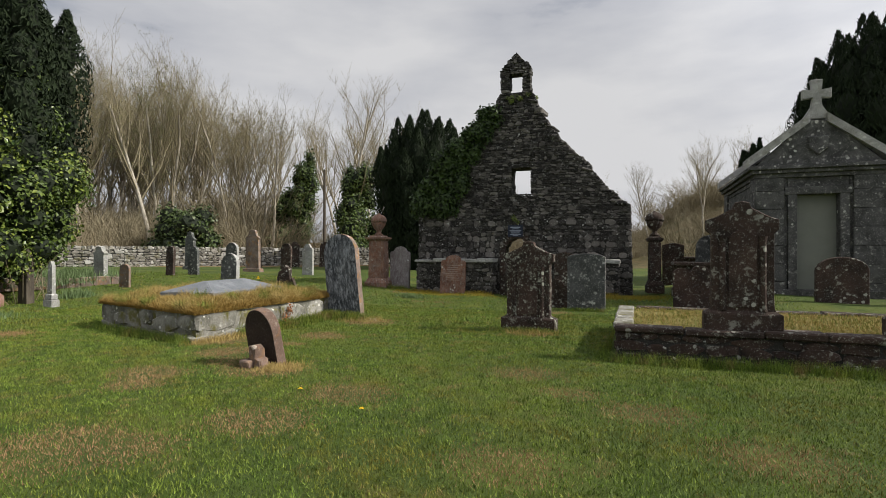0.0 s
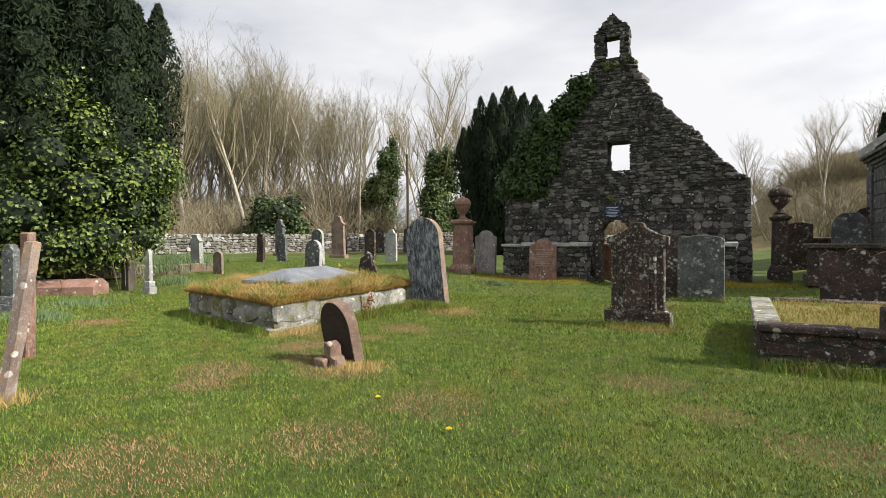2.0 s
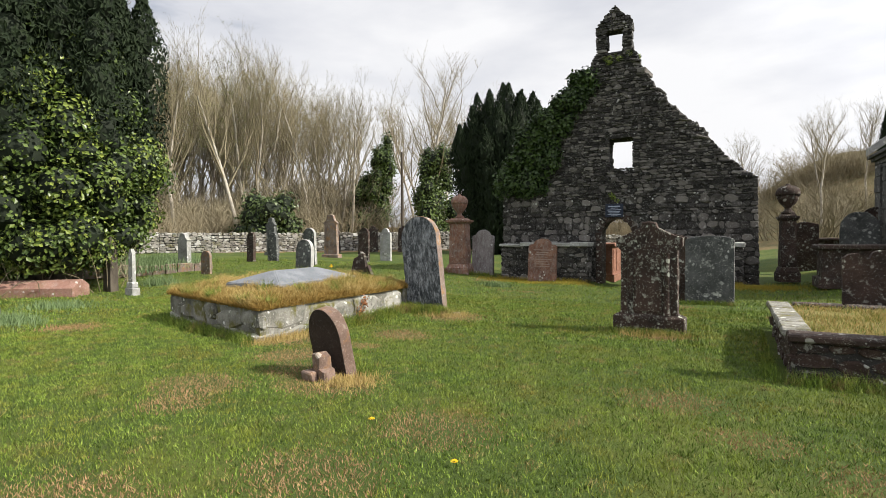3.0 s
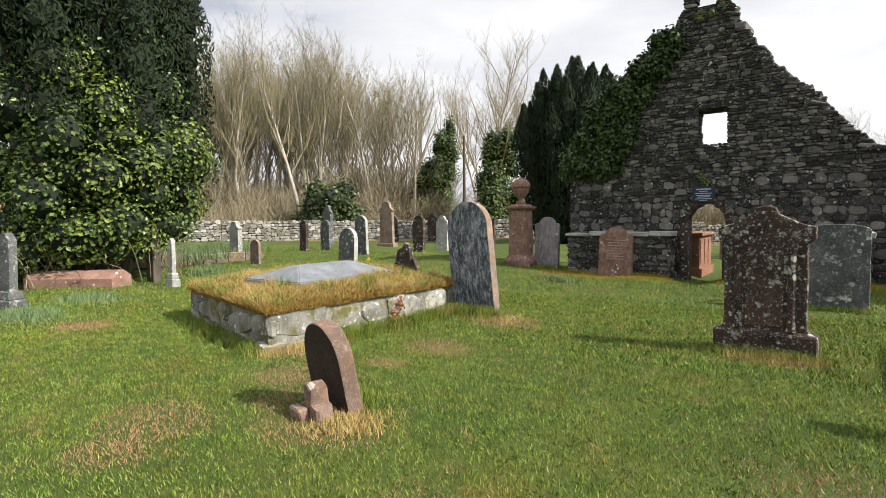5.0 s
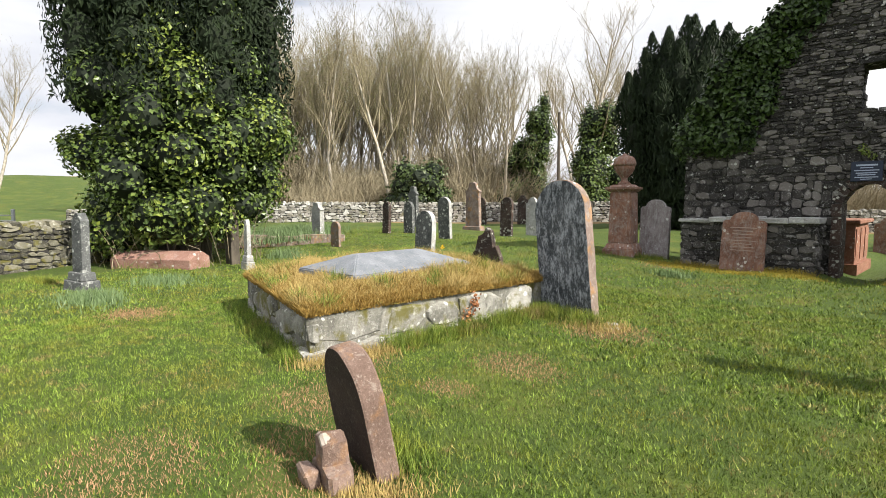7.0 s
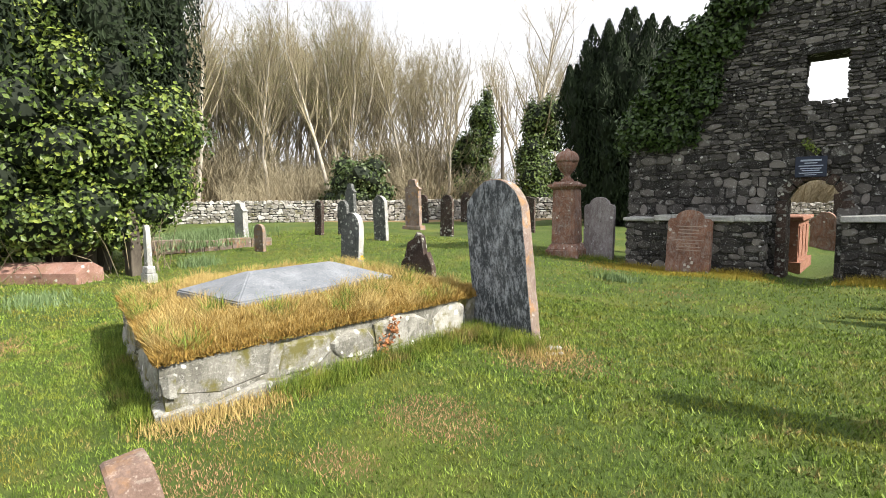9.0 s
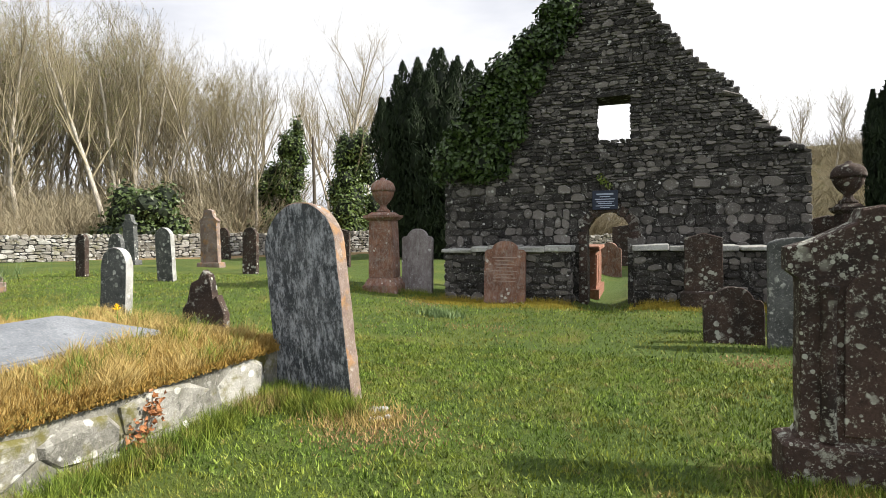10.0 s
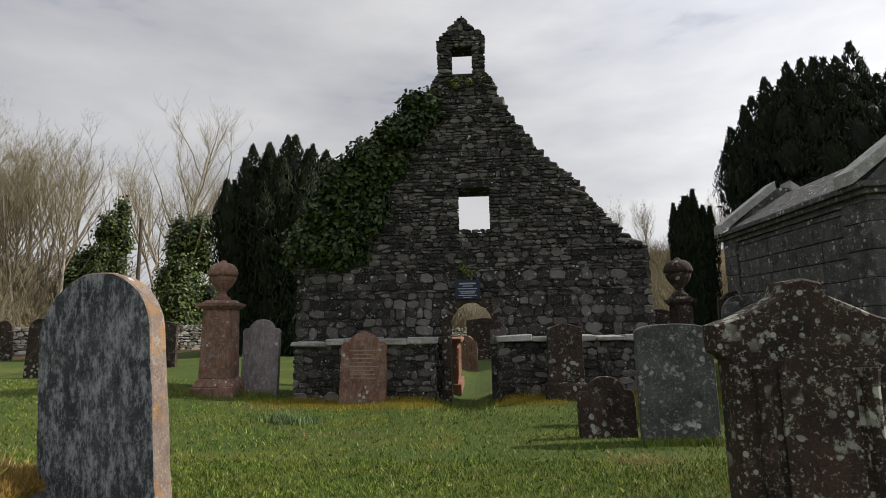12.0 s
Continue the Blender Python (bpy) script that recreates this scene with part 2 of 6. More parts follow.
# Brown stone darkened to hold the shade of a face turned from the sun.
SHADED_BROWN = lichen_stone("shade_darkened_sandstone", (0.027, 0.018, 0.014), (0.052, 0.033, 0.026), (0.22, 0.2, 0.17), 0.0)
# Lighter lichened brown; on the small headstone's edges it stands in for sunlight.
BROWN_EDGE = lichen_stone("light_brown_lichened_stone", (0.13, 0.085, 0.066), (0.25, 0.175, 0.14), (0.45, 0.40, 0.34), 0.10, orange=0.25)
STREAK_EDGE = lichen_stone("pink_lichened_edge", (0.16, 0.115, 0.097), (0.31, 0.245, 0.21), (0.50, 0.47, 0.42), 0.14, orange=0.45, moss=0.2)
TOMB_STONE = lichen_stone("limewashed_rubble", (0.10, 0.096, 0.078), (0.38, 0.37, 0.33), (0.56, 0.56, 0.52), 0.15, vary=0.3, moss=0.9, streak=0.3, paint=(0.30, 0.29, 0.24))
LEDGER = lichen_stone("blue_grey_ledger", (0.14, 0.152, 0.17), (0.235, 0.25, 0.27), (0.4, 0.4, 0.4), 0.0)
ASHLAR = lichen_stone("dark_ashlar", (0.045, 0.045, 0.045), (0.135, 0.135, 0.132), (0.48, 0.48, 0.45), 0.25, streak=0.3, paint=(0.06, 0.06, 0.06))
DRYSTONE = lichen_stone("dry_stone", (0.20, 0.185, 0.16), (0.40, 0.38, 0.34), (0.55, 0.55, 0.5), 0.25, moss=0.6, vary=0.6)
MOSSY_STONE = lichen_stone("mossy_dry_stone", (0.05, 0.048, 0.036), (0.17, 0.16, 0.12), (0.40, 0.40, 0.34), 0.2, moss=0.9, vary=0.6)
IVY = leaf_mat("ivy_leaf", (0.018, 0.038, 0.011), (0.085, 0.125, 0.025), 0.38, 0.3)
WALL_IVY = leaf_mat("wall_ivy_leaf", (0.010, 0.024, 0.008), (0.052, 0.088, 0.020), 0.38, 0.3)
IVY_YOUNG = leaf_mat("young_ivy_leaf", (0.05, 0.09, 0.018), (0.185, 0.225, 0.040), 0.36)
YEW = leaf_mat("yew_needles", (0.007, 0.012, 0.007), (0.020, 0.031, 0.013), 0.75, 0.12)
LAUREL = leaf_mat("shrub_leaf", (0.02, 0.04, 0.012), (0.07, 0.10, 0.03), 0.4)
BUDS = leaf_mat("spring_buds", (0.15, 0.14, 0.052), (0.28, 0.26, 0.095), 0.8)
LARCH = leaf_mat("larch_green", (0.06, 0.08, 0.02), (0.15, 0.17, 0.045), 0.8)
BARK = bark_mat("bark", (0.17, 0.15, 0.12), (0.46, 0.42, 0.35))
BARK_DARK = bark_mat("dark_bark", (0.035, 0.028, 0.022), (0.10, 0.085, 0.065))
TWIG = bark_mat("twigs", (0.115, 0.098, 0.062), (0.29, 0.25, 0.165))
DRY_GRASS = leaf_mat("dry_grass", (0.22, 0.15, 0.045), (0.45, 0.34, 0.13), 0.9)
MOSS_GRASS = leaf_mat("mossy_grass", (0.17, 0.13, 0.012), (0.32, 0.25, 0.035), 0.9)
BLADE = blade_mat()

MOUND_MOSS = leaf_mat("mound_moss", (0.15, 0.085, 0.014), (0.31, 0.20, 0.05), 0.9)
THATCH = leaf_mat("worn_thatch", (0.16, 0.092, 0.048), (0.38, 0.235, 0.125), 0.9)
BLUE_LEAF = leaf_mat("bulb_leaf", (0.065, 0.115, 0.04), (0.15, 0.21, 0.09), 0.5)
BRACKEN = far_mat("bracken", (0.17, 0.095, 0.04), (0.26, 0.17, 0.085), (0.12, 0.11, 0.04))
HILL = far_mat("hillside", (0.10, 0.085, 0.035), (0.15, 0.11, 0.05), (0.05, 0.055, 0.02), 0.06)


# ---- building helpers ----
def part(name, bm, material, parent=None, label="", smooth=False):
    """Links a bmesh as one mesh object, under parent if there is one."""
    me = bpy.data.meshes.new(name)
    bm.normal_update()
    bm.to_mesh(me)
    bm.free()
    for m in material if isinstance(material, (list, tuple)) else [material]:
        me.materials.append(m)
    if smooth:
        me.polygons.foreach_set("use_smooth", [True] * len(me.polygons))
    ob = new(name, me)
    if parent:
        ob.parent = parent
    if label:
        tagged(ob, label)
    return ob


def mesh_part(name, verts, faces, material, parent=None, label="", smooth=False, mats=None):
    """The same from arrays of corners and faces."""
    me = bpy.data.meshes.new(name)
    me.from_pydata(verts, [], faces)
    for m in material if isinstance(material, (list, tuple)) else [material]:
        me.materials.append(m)
    if mats is not None:
        me.polygons.foreach_set("material_index", mats)
    if smooth:
        me.polygons.foreach_set("use_smooth", [True] * len(me.polygons))
    me.update()
    ob = new(name, me)
    if parent:
        ob.parent = parent
    if label:
        tagged(ob, label)
    return ob


def thing(name, m, label, category, group="", kind=""):
    """An Empty at a thing's base."""
    ob = new(name)
    ob.empty_display_size = 0.2
    ob.matrix_world = m
    return tagged(ob, label, category, group, kind)


def step(x):
    x = min(1.0, max(0.0, x))
    return x * x * (3 - 2 * x)


def ground_z(x, y):
    """The height of the ground."""
    z = 0.45 * step((1 - x) / 7) * step((y - 12) / 8)
    z += 0.012 * math.sqrt(max(0.0, (-x - 8)) ** 2 + max(0.0, y - 26) ** 2) * step((-x - 4) / 6)
    z += 0.10 * step((y - 16.5) / 2.5) * step((x + 1) / 3) * (1 - step((x - 8.5) / 4))
    z -= 0.22 * math.exp(-((x - 2.45) / 0.55) ** 2) * step((y - 17.6) / 2) * (1 - step((y - 26) / 4))
    z += 0.35 * step((x - 6.5) / 3.5) * step((y - 12) / 5)
    z += 13.0 * step((y - 42) / 60) * step((x + 4) / 26)
    z += 6.0 * step((-x - 46) / 70) * (1 - step((y - 30) / 20))
    z += 1.6 * step((y - 36) / 30) * step((-x - 8) / 12)
    z += 0.035 * noise.noise(Vector((x * 0.45, y * 0.45, 0.0))) + 0.026 * noise.noise(Vector((x * 1.7, y * 1.7, 3.0)))
    return z


def box_bm(bm, x0, x1, y0, y1, z0, z1, jitter=0.0):
    v = [bm.verts.new((x + random.uniform(-jitter, jitter), y + random.uniform(-jitter, jitter), z + random.uniform(-jitter, jitter)))
         for z in (z0, z1) for x, y in ((x0, y0), (x1, y0), (x1, y1), (x0, y1))]
    for f in ((3, 2, 1, 0), (4, 5, 6, 7), (0, 1, 5, 4), (1, 2, 6, 5), (2, 3, 7, 6), (3, 0, 4, 7)):
        bm.faces.new([v[i] for i in f])
    return v


def slab_bm(outline, thick, bevel=0.012, bm=None):
    """An outline in x, z turned into a slab of that thickness round y = 0, with chamfered edges."""
    bm = bm or bmesh.new()
    n = len(outline)
    cx, cz = sum(p[0] for p in outline) / n, sum(p[1] for p in outline) / n
    span = max(max(abs(p[0] - cx) for p in outline), max(abs(p[1] - cz) for p in outline))
    k = 1 - bevel / span
    rings = []
    for y, s in ((-thick / 2, k), (-thick / 2 + bevel, 1), (thick / 2 - bevel, 1), (thick / 2, k)):
        rings.append([bm.verts.new((cx + (x - cx) * s, y, cz + (z - cz) * s)) for x, z in outline])
    bm.faces.new(rings[0])
    for a, b in zip(rings, rings[1:]):
        for i in range(n):
            bm.faces.new((a[(i + 1) % n], a[i], b[i], b[(i + 1) % n]))
    bm.faces.new(rings[-1][::-1])
    return bm


def lathe_bm(profile, n=20, bm=None, flute=0.0, flutes=0):
    """A turned shape from (radius, height) pairs."""
    bm = bm or bmesh.new()
    rings = []
    for r, z in profile:
        ring = []
        for i in range(n):
            a = 2 * math.pi * i / n
            rr = r * (1 - flute * (0.5 + 0.5 * math.cos(flutes * a)) if flutes else 1)
            ring.append(bm.verts.new((rr * math.cos(a), rr * math.sin(a), z)))
        rings.append(ring)
    for a, b in zip(rings, rings[1:]):
        for i in range(n):
            bm.faces.new((a[i], a[(i + 1) % n], b[(i + 1) % n], b[i]))
    bm.faces.new(rings[0][::-1])
    bm.faces.new(rings[-1])
    return bm


def prism_bm(bm, w0, d0, z0, w1, d1, z1):
    """A block that tapers from one rectangle to another."""
    v = [bm.verts.new((sx * w / 2, sy * d / 2, z)) for w, d, z in ((w0, d0, z0), (w1, d1, z1)) for sx, sy in ((-1, -1), (1, -1), (1, 1), (-1, 1))]
    for f in ((3, 2, 1, 0), (4, 5, 6, 7), (0, 1, 5, 4), (1, 2, 6, 5), (2, 3, 7, 6), (3, 0, 4, 7)):
        bm.faces.new([v[i] for i in f])


# ---- ground ----
def ground():
    near_x = list(np.arange(-16, 14.01, 0.35))
    near_y = list(np.arange(0, 27.01, 0.35))
    xs = sorted([-1500, -700, -350, -200, -130, -95, -75, -62, -52, -45, -39, -34, -30, -26.5, -23.5, -21, -18.5] + near_x
                + [15, 17, 20, 24, 29, 35, 42, 52, 66, 85, 120, 180, 300, 600, 1500])
    ys = sorted([-1500, -600, -250, -120, -60, -30, -15, -8, -4, -2, -1] + near_y
                + [28, 29.5, 31, 33, 35, 37.5, 40, 43, 46, 50, 55, 61, 68, 76, 86, 100, 120, 150, 200, 350, 700, 1500])
    verts = [(x, y, ground_z(x, y)) for y in ys for x in xs]
    w = len(xs)
    faces, mats = [], []
    for j in range(len(ys) - 1):
        for i in range(w - 1):
            faces.append((j * w + i, j * w + i + 1, (j + 1) * w + i + 1, (j + 1) * w + i))
            cx, cy = (xs[i] + xs[i + 1]) / 2, (ys[j] + ys[j + 1]) / 2
            outside = (cy > 40 + cx * 0.75 and cx < 12 and cy > 24) or cy > 46
            mats.append((2 if cx > -6 and cy > 46 else 1) if outside else 0)
    ob = mesh_part("ground", verts, faces, [TURF, BRACKEN, HILL], None, "", True, mats)
    return tagged(ob, "mossy green turf with worn brown patches", "ground", kind="structure")


GROUND = ground()


# ---- rubble masonry ----
def rubble_stone(w, h, d, rng):
    """Corners and faces of one rough stone: a wobbly outline in x, z that bulges towards -y."""
    n = rng.choice((6, 7, 8))
    ring = []
    for i in range(n):
        a = 2 * math.pi * (i + rng.uniform(-0.25, 0.25)) / n + 0.4
        c, s = math.cos(a), math.sin(a)
        k = 1 / max(abs(c), abs(s)) * rng.uniform(0.93, 1.08)
        ring.append((c * k * w / 2, s * k * h / 2))
    v = [(x, d * 0.9, z) for x, z in ring] + [(x, 0.0, z) for x, z in ring]
    v += [(x * 0.87, -d * rng.uniform(0.5, 1.0), z * 0.82) for x, z in ring]
    f = []
    for a in (0, n):
        f += [(a + i, a + n + i, a + n + (i + 1) % n, a + (i + 1) % n) for i in range(n)]
    f.append(tuple(range(2 * n, 3 * n))[::-1])
    f = [tuple(reversed(q)) for q in f]
    return v, f


class Masonry:
    """Rubble laid in rough courses over spans of a wall face; some stones as parts, the rest joined."""

    def __init__(self, seed):
        self.rng = random.Random(seed)
        self.stones = []

    def course(self, x0, x1, z, h, place, lmin=0.10, lmax=0.36, depth=0.035):
        x = x0
        while x < x1 - 0.04:
            w = min(self.rng.uniform(lmin, lmax) * (0.6 + 2.2 * h), x1 - x)
            if x1 - x - w < 0.08:
                w = x1 - x
            hh = h * self.rng.uniform(0.7, 1.3)
            v, f = rubble_stone(w * 0.97, hh, depth * self.rng.uniform(0.5, 1.5), self.rng)
            m = place(x + w / 2, z + h / 2 + self.rng.uniform(-0.15, 0.15) * h)
            self.stones.append((m @ pose(0, 0, 0, self.rng.uniform(-5, 5), self.rng.uniform(-7, 7), self.rng.uniform(-5, 5)), v, f))
            x += w

    def build(self, parent, material, single, count=300):
        near = sorted(range(len(self.stones)), key=lambda i: single(self.stones[i][0].translation))[:count]
        near = set(near)
        verts, faces = [], []
        for i, (m, v, f) in enumerate(self.stones):
            if i in near:
                ob = mesh_part("stone", v, f, material, parent)
                ob.matrix_local = m
            else:
                o = len(verts)
                verts += [tuple(m @ Vector(p)) for p in v]
                faces += [tuple(o + k for k in q) for q in f]
        if verts:
            tagged(mesh_part("rubble_facing", verts, faces, material, parent), kind="stuff")


# ---- the ruined gable ----
GABLE_LEFT = [(0.0, -1.35), (3.1, -1.31), (3.2, -1.2), (4.0, -0.75), (4.65, -0.38), (5.3, 0.36), (6.04, 1.14), (6.5, 1.46), (6.7, 1.66), (7.05, 1.74), (7.3, 1.9), (8.1, 1.87), (8.38, 2.14), (8.66, 2.4)]
GABLE_RIGHT = [(0.0, 6.42), (3.15, 6.35), (3.2, 6.2), (3.34, 5.95), (3.87, 5.52), (4.39, 5.10), (4.72, 4.85), (5.18, 4.26), (5.93, 3.72), (6.56, 3.33), (7.14, 3.15), (7.29, 2.99), (8.2, 3.02), (8.4, 2.75), (8.66, 2.52)]


def edge_at(table, z):
    return float(np.interp(z, [p[0] for p in table], [p[1] for p in table]))


def gable_spans(z):
    """The stretches of solid wall at a height."""
    a, b = edge_at(GABLE_LEFT, z), edge_at(GABLE_RIGHT, z)
    holes = []
    if z < 1.42:
        holes.append((2.06, 3.02))
    elif z < 2.06:
        half = 0.48 * math.sqrt(max(0.0, 1 - ((z - 1.42) / 0.66) ** 2))
        holes.append((2.54 - half, 2.54 + half))
    if 3.60 < z < 4.58:
        holes.append((2.32, 2.99))
    if 7.22 < z < 7.95:
        holes.append((2.24, 2.69))
    out, x = [], a
    for h0, h1 in holes:
        out.append((x, h0))
        x = h1
    return out + [(x, b)]


def gable():
    top = thing("ruined_gable", pose(0, 20, 0), "tall ruined church gable of dark lichened rubble with bellcote", "ruin", kind="structure")
    bm = bmesh.new()
    z = -0.3
    rng = random.Random(4)
    while z < 8.62:
        for x0, x1 in gable_spans(z + 0.06):
            if x1 - x0 > 0.05:
                deep = 0.85 if z < 6.9 else 0.55
                box_bm(bm, x0 + 0.05 + rng.uniform(-0.03, 0.03), x1 - 0.05 + rng.uniform(-0.03, 0.03), 0.03, deep + rng.uniform(-0.03, 0.03), z, z + 0.125)
        z += 0.12
    part("wall_core", bm, MORTAR, top, "dark mortared wall core")
    mas = Masonry(7)
    z = -0.1
    while z < 8.6:
        h = mas.rng.choice((0.045, 0.06, 0.07, 0.09, 0.13)) if z > 2.6 else mas.rng.choice((0.06, 0.09, 0.12, 0.17, 0.23))
        for x0, x1 in gable_spans(z + h / 2):
            if x1 - x0 > 0.06:
                mas.course(x0, x1, z, h, lambda x, zz: Matrix.Translation((x, 0.03, zz)), depth=0.04)
        z += h * 0.96
    # the sunlit end of the wall
    z = -0.1
    while z < 3.1:
        h = mas.rng.uniform(0.1, 0.2)
        mas.course(0.03, 0.85, z, h, lambda y, zz: Matrix.Translation((edge_at(GABLE_RIGHT, zz) - 0.04, y, zz)) @ pose(0, 0, 0, 0, 0, 90), depth=0.04)
        z += h
    mas.build(top, RUBBLE, lambda p: (p.x - 2.5) ** 2 + (p.z - 2.2) ** 2, 300)
    # stepped coping along the right-hand rake
    rng = random.Random(9)
    zz = 3.2
    while zz < 7.0:
        x = edge_at(GABLE_RIGHT, zz)
        bm = bmesh.new()
        k = rng.uniform(0.03, 0.085)
        box_bm(bm, -rng.uniform(0.2, 0.42), rng.uniform(0.0, 0.1), -0.03, 0.88, -k, k, 0.03)
        bmesh.ops.bevel(bm, geom=bm.edges, offset=0.03, segments=1, affect="EDGES")
        ob = part("coping_stone", bm, RUBBLE, top)
        ob.matrix_local = pose(x + rng.uniform(-0.06, 0.03), 0, zz, rng.uniform(-4, 4), rng.uniform(-6, 16), rng.uniform(-9, 9))
        zz += rng.uniform(0.07, 0.2)
    bm = bmesh.new()
    box_bm(bm, 2.22, 3.12, -0.02, 0.85, 4.56, 4.66, 0.01)
    part("window_lintel", bm, RUBBLE, top, "flat slab lintel over the window")
    # arch stones of the doorway
    for i in range(11):
        a = math.pi * (i + 0.5) / 11
        bm = bmesh.new()
        box_bm(bm, -0.075, 0.075, -0.03, 0.5, 0.0, 0.2, 0.012)
        ob = part("arch_stone", bm, DARK_RED, top, "dark red arch stone")
        ob.matrix_local = pose(2.54 - 0.48 * math.cos(a), 0, 1.42 + 0.62 * math.sin(a)) @ pose(0, 0, 0, 0, math.degrees(a) - 90, 0)
    for side, x in ((1, 2.02), (0, 3.06)):
        z = -0.2
        while z < 1.4:
            h = rng.uniform(0.26, 0.4)
            bm = bmesh.new()
            box_bm(bm, -0.12, 0.06 if side else 0.12, -0.05, 0.6, 0, h - 0.012, 0.006)
            ob = part("jamb_stone", bm, DARK_RED if side else RUBBLE, top)
            ob.matrix_local = pose(x, 0, z)
            z += h
    return top


GABLE = gable()


def low_wall(x0, x1, seed):
    """A low rubble wall against the gable's foot, with pale coping slabs."""
    mid, wide = (x0 + x1) / 2, x1 - x0
    z0 = ground_z(mid, 19.3) - 0.15
    top = thing("low_wall", pose(mid, 19.35, z0), "low rubble wall topped with pale lichened slabs", "wall", "low walls before the gable")
    high = 1.18 - z0
    bm = bmesh.new()
    box_bm(bm, -wide / 2 + 0.03, wide / 2 - 0.03, 0.03, 0.64, 0, high)
    part("wall_core", bm, MORTAR, top)
    mas = Masonry(seed)
    z = 0.0
    while z < high - 0.05:
        h = mas.rng.uniform(0.10, 0.22)
        mas.course(-wide / 2, wide / 2, z, h, lambda x, zz: Matrix.Translation((x, 0.03, zz)))
        mas.course(0.0, 0.64, z, h, lambda y, zz: Matrix.Translation((-wide / 2 + 0.03, y, zz)) @ pose(0, 0, 0, 0, 0, -90))
        mas.course(0.0, 0.64, z, h, lambda y, zz: Matrix.Translation((wide / 2 - 0.03, y, zz)) @ pose(0, 0, 0, 0, 0, 90))
        z += h
    mas.build(top, RUBBLE, lambda p: p.z, 120)
    x, rng = -wide / 2 - 0.04, random.Random(seed + 1)
    while x < wide / 2:
        w = min(rng.uniform(0.3, 0.75), wide / 2 + 0.04 - x)
        bm = bmesh.new()
        box_bm(bm, 0.005, w - 0.005, -rng.uniform(0.05, 0.11), 0.66, 0, rng.uniform(0.07, 0.14), 0.016)
        bmesh.ops.bevel(bm, geom=bm.edges, offset=0.015, segments=1, affect="EDGES")
        ob = part("coping_stone", bm, PALE, top)
        ob.matrix_local = pose(x, 0, high + 0.003, 0, rng.uniform(-1.5, 1.5), 0)
        x += w
    return top


low_wall(-1.12, 1.78, 21)
low_wall(3.06, 6.0, 22)


# ---- dry stone boundary wall ----
def boundary_wall(points, high, seed, label, count=260, mat=DRYSTONE):
    x0, y0 = points[0]
    top = thing("boundary_wall", pose(x0, y0, ground_z(x0, y0) - 0.1), label, "wall", kind="structure")
    mas = Masonry(seed)
    bm = bmesh.new()
    caps = []
    for (ax, ay), (bx, by) in zip(points, points[1:]):
        long = math.hypot(bx - ax, by - ay)
        turn = math.degrees(math.atan2(by - ay, bx - ax))
        k = max(1, int(long / 2.5))
        for i in range(k):
            px, py = ax + (bx - ax) * (i + 0.5) / k, ay + (by - ay) * (i + 0.5) / k
            m = pose(px - x0, py - y0, ground_z(px, py) - ground_z(x0, y0), 0, 0, turn)
            half = long / k / 2
            for v in box_bm(bm, -half, half, -0.2, 0.2, -0.2, high):
                v.co = m @ v.co
            z = 0.0
            while z < high - 0.06:
                h = mas.rng.uniform(0.09, 0.2)
                mas.course(-half, half, z, h, lambda x, zz, m=m: m @ Matrix.Translation((x, -0.2, zz)), 0.14, 0.5, 0.05)
                z += h
            x = -half
            while x < half:
                w = mas.rng.uniform(0.16, 0.4)
                v, f = rubble_stone(w, mas.rng.uniform(0.14, 0.26), 0.26, mas.rng)
                caps.append((m @ pose(x + w / 2, -0.02, high + 0.06, 0, mas.rng.uniform(-10, 10), 0), v, f))
                x += w
    part("wall_core", bm, MORTAR, top)
    mas.stones += caps
    mas.build(top, mat, lambda p: p.length, count)
    return top


boundary_wall([(-30, 11), (-25, 19.5), (-20.5, 26.5), (-14.5, 33.0), (-6, 39), (6, 45)], 1.15, 31, "pale dry stone boundary wall with rough cope stones")
boundary_wall([(-10.2, 2.0), (-11.3, 5.6), (-13.4, 9.4)], 1.15, 32, "mossy dry stone wall beside the ivy tree", 200, MOSSY_STONE)


# ---- gravestones ----
def arc(cx, cz, rx, rz, a0, a1, n):
    return [(cx + rx * math.cos(radians(a0 + (a1 - a0) * i / n)), cz + rz * math.sin(radians(a0 + (a1 - a0) * i / n))) for i in range(n + 1)]


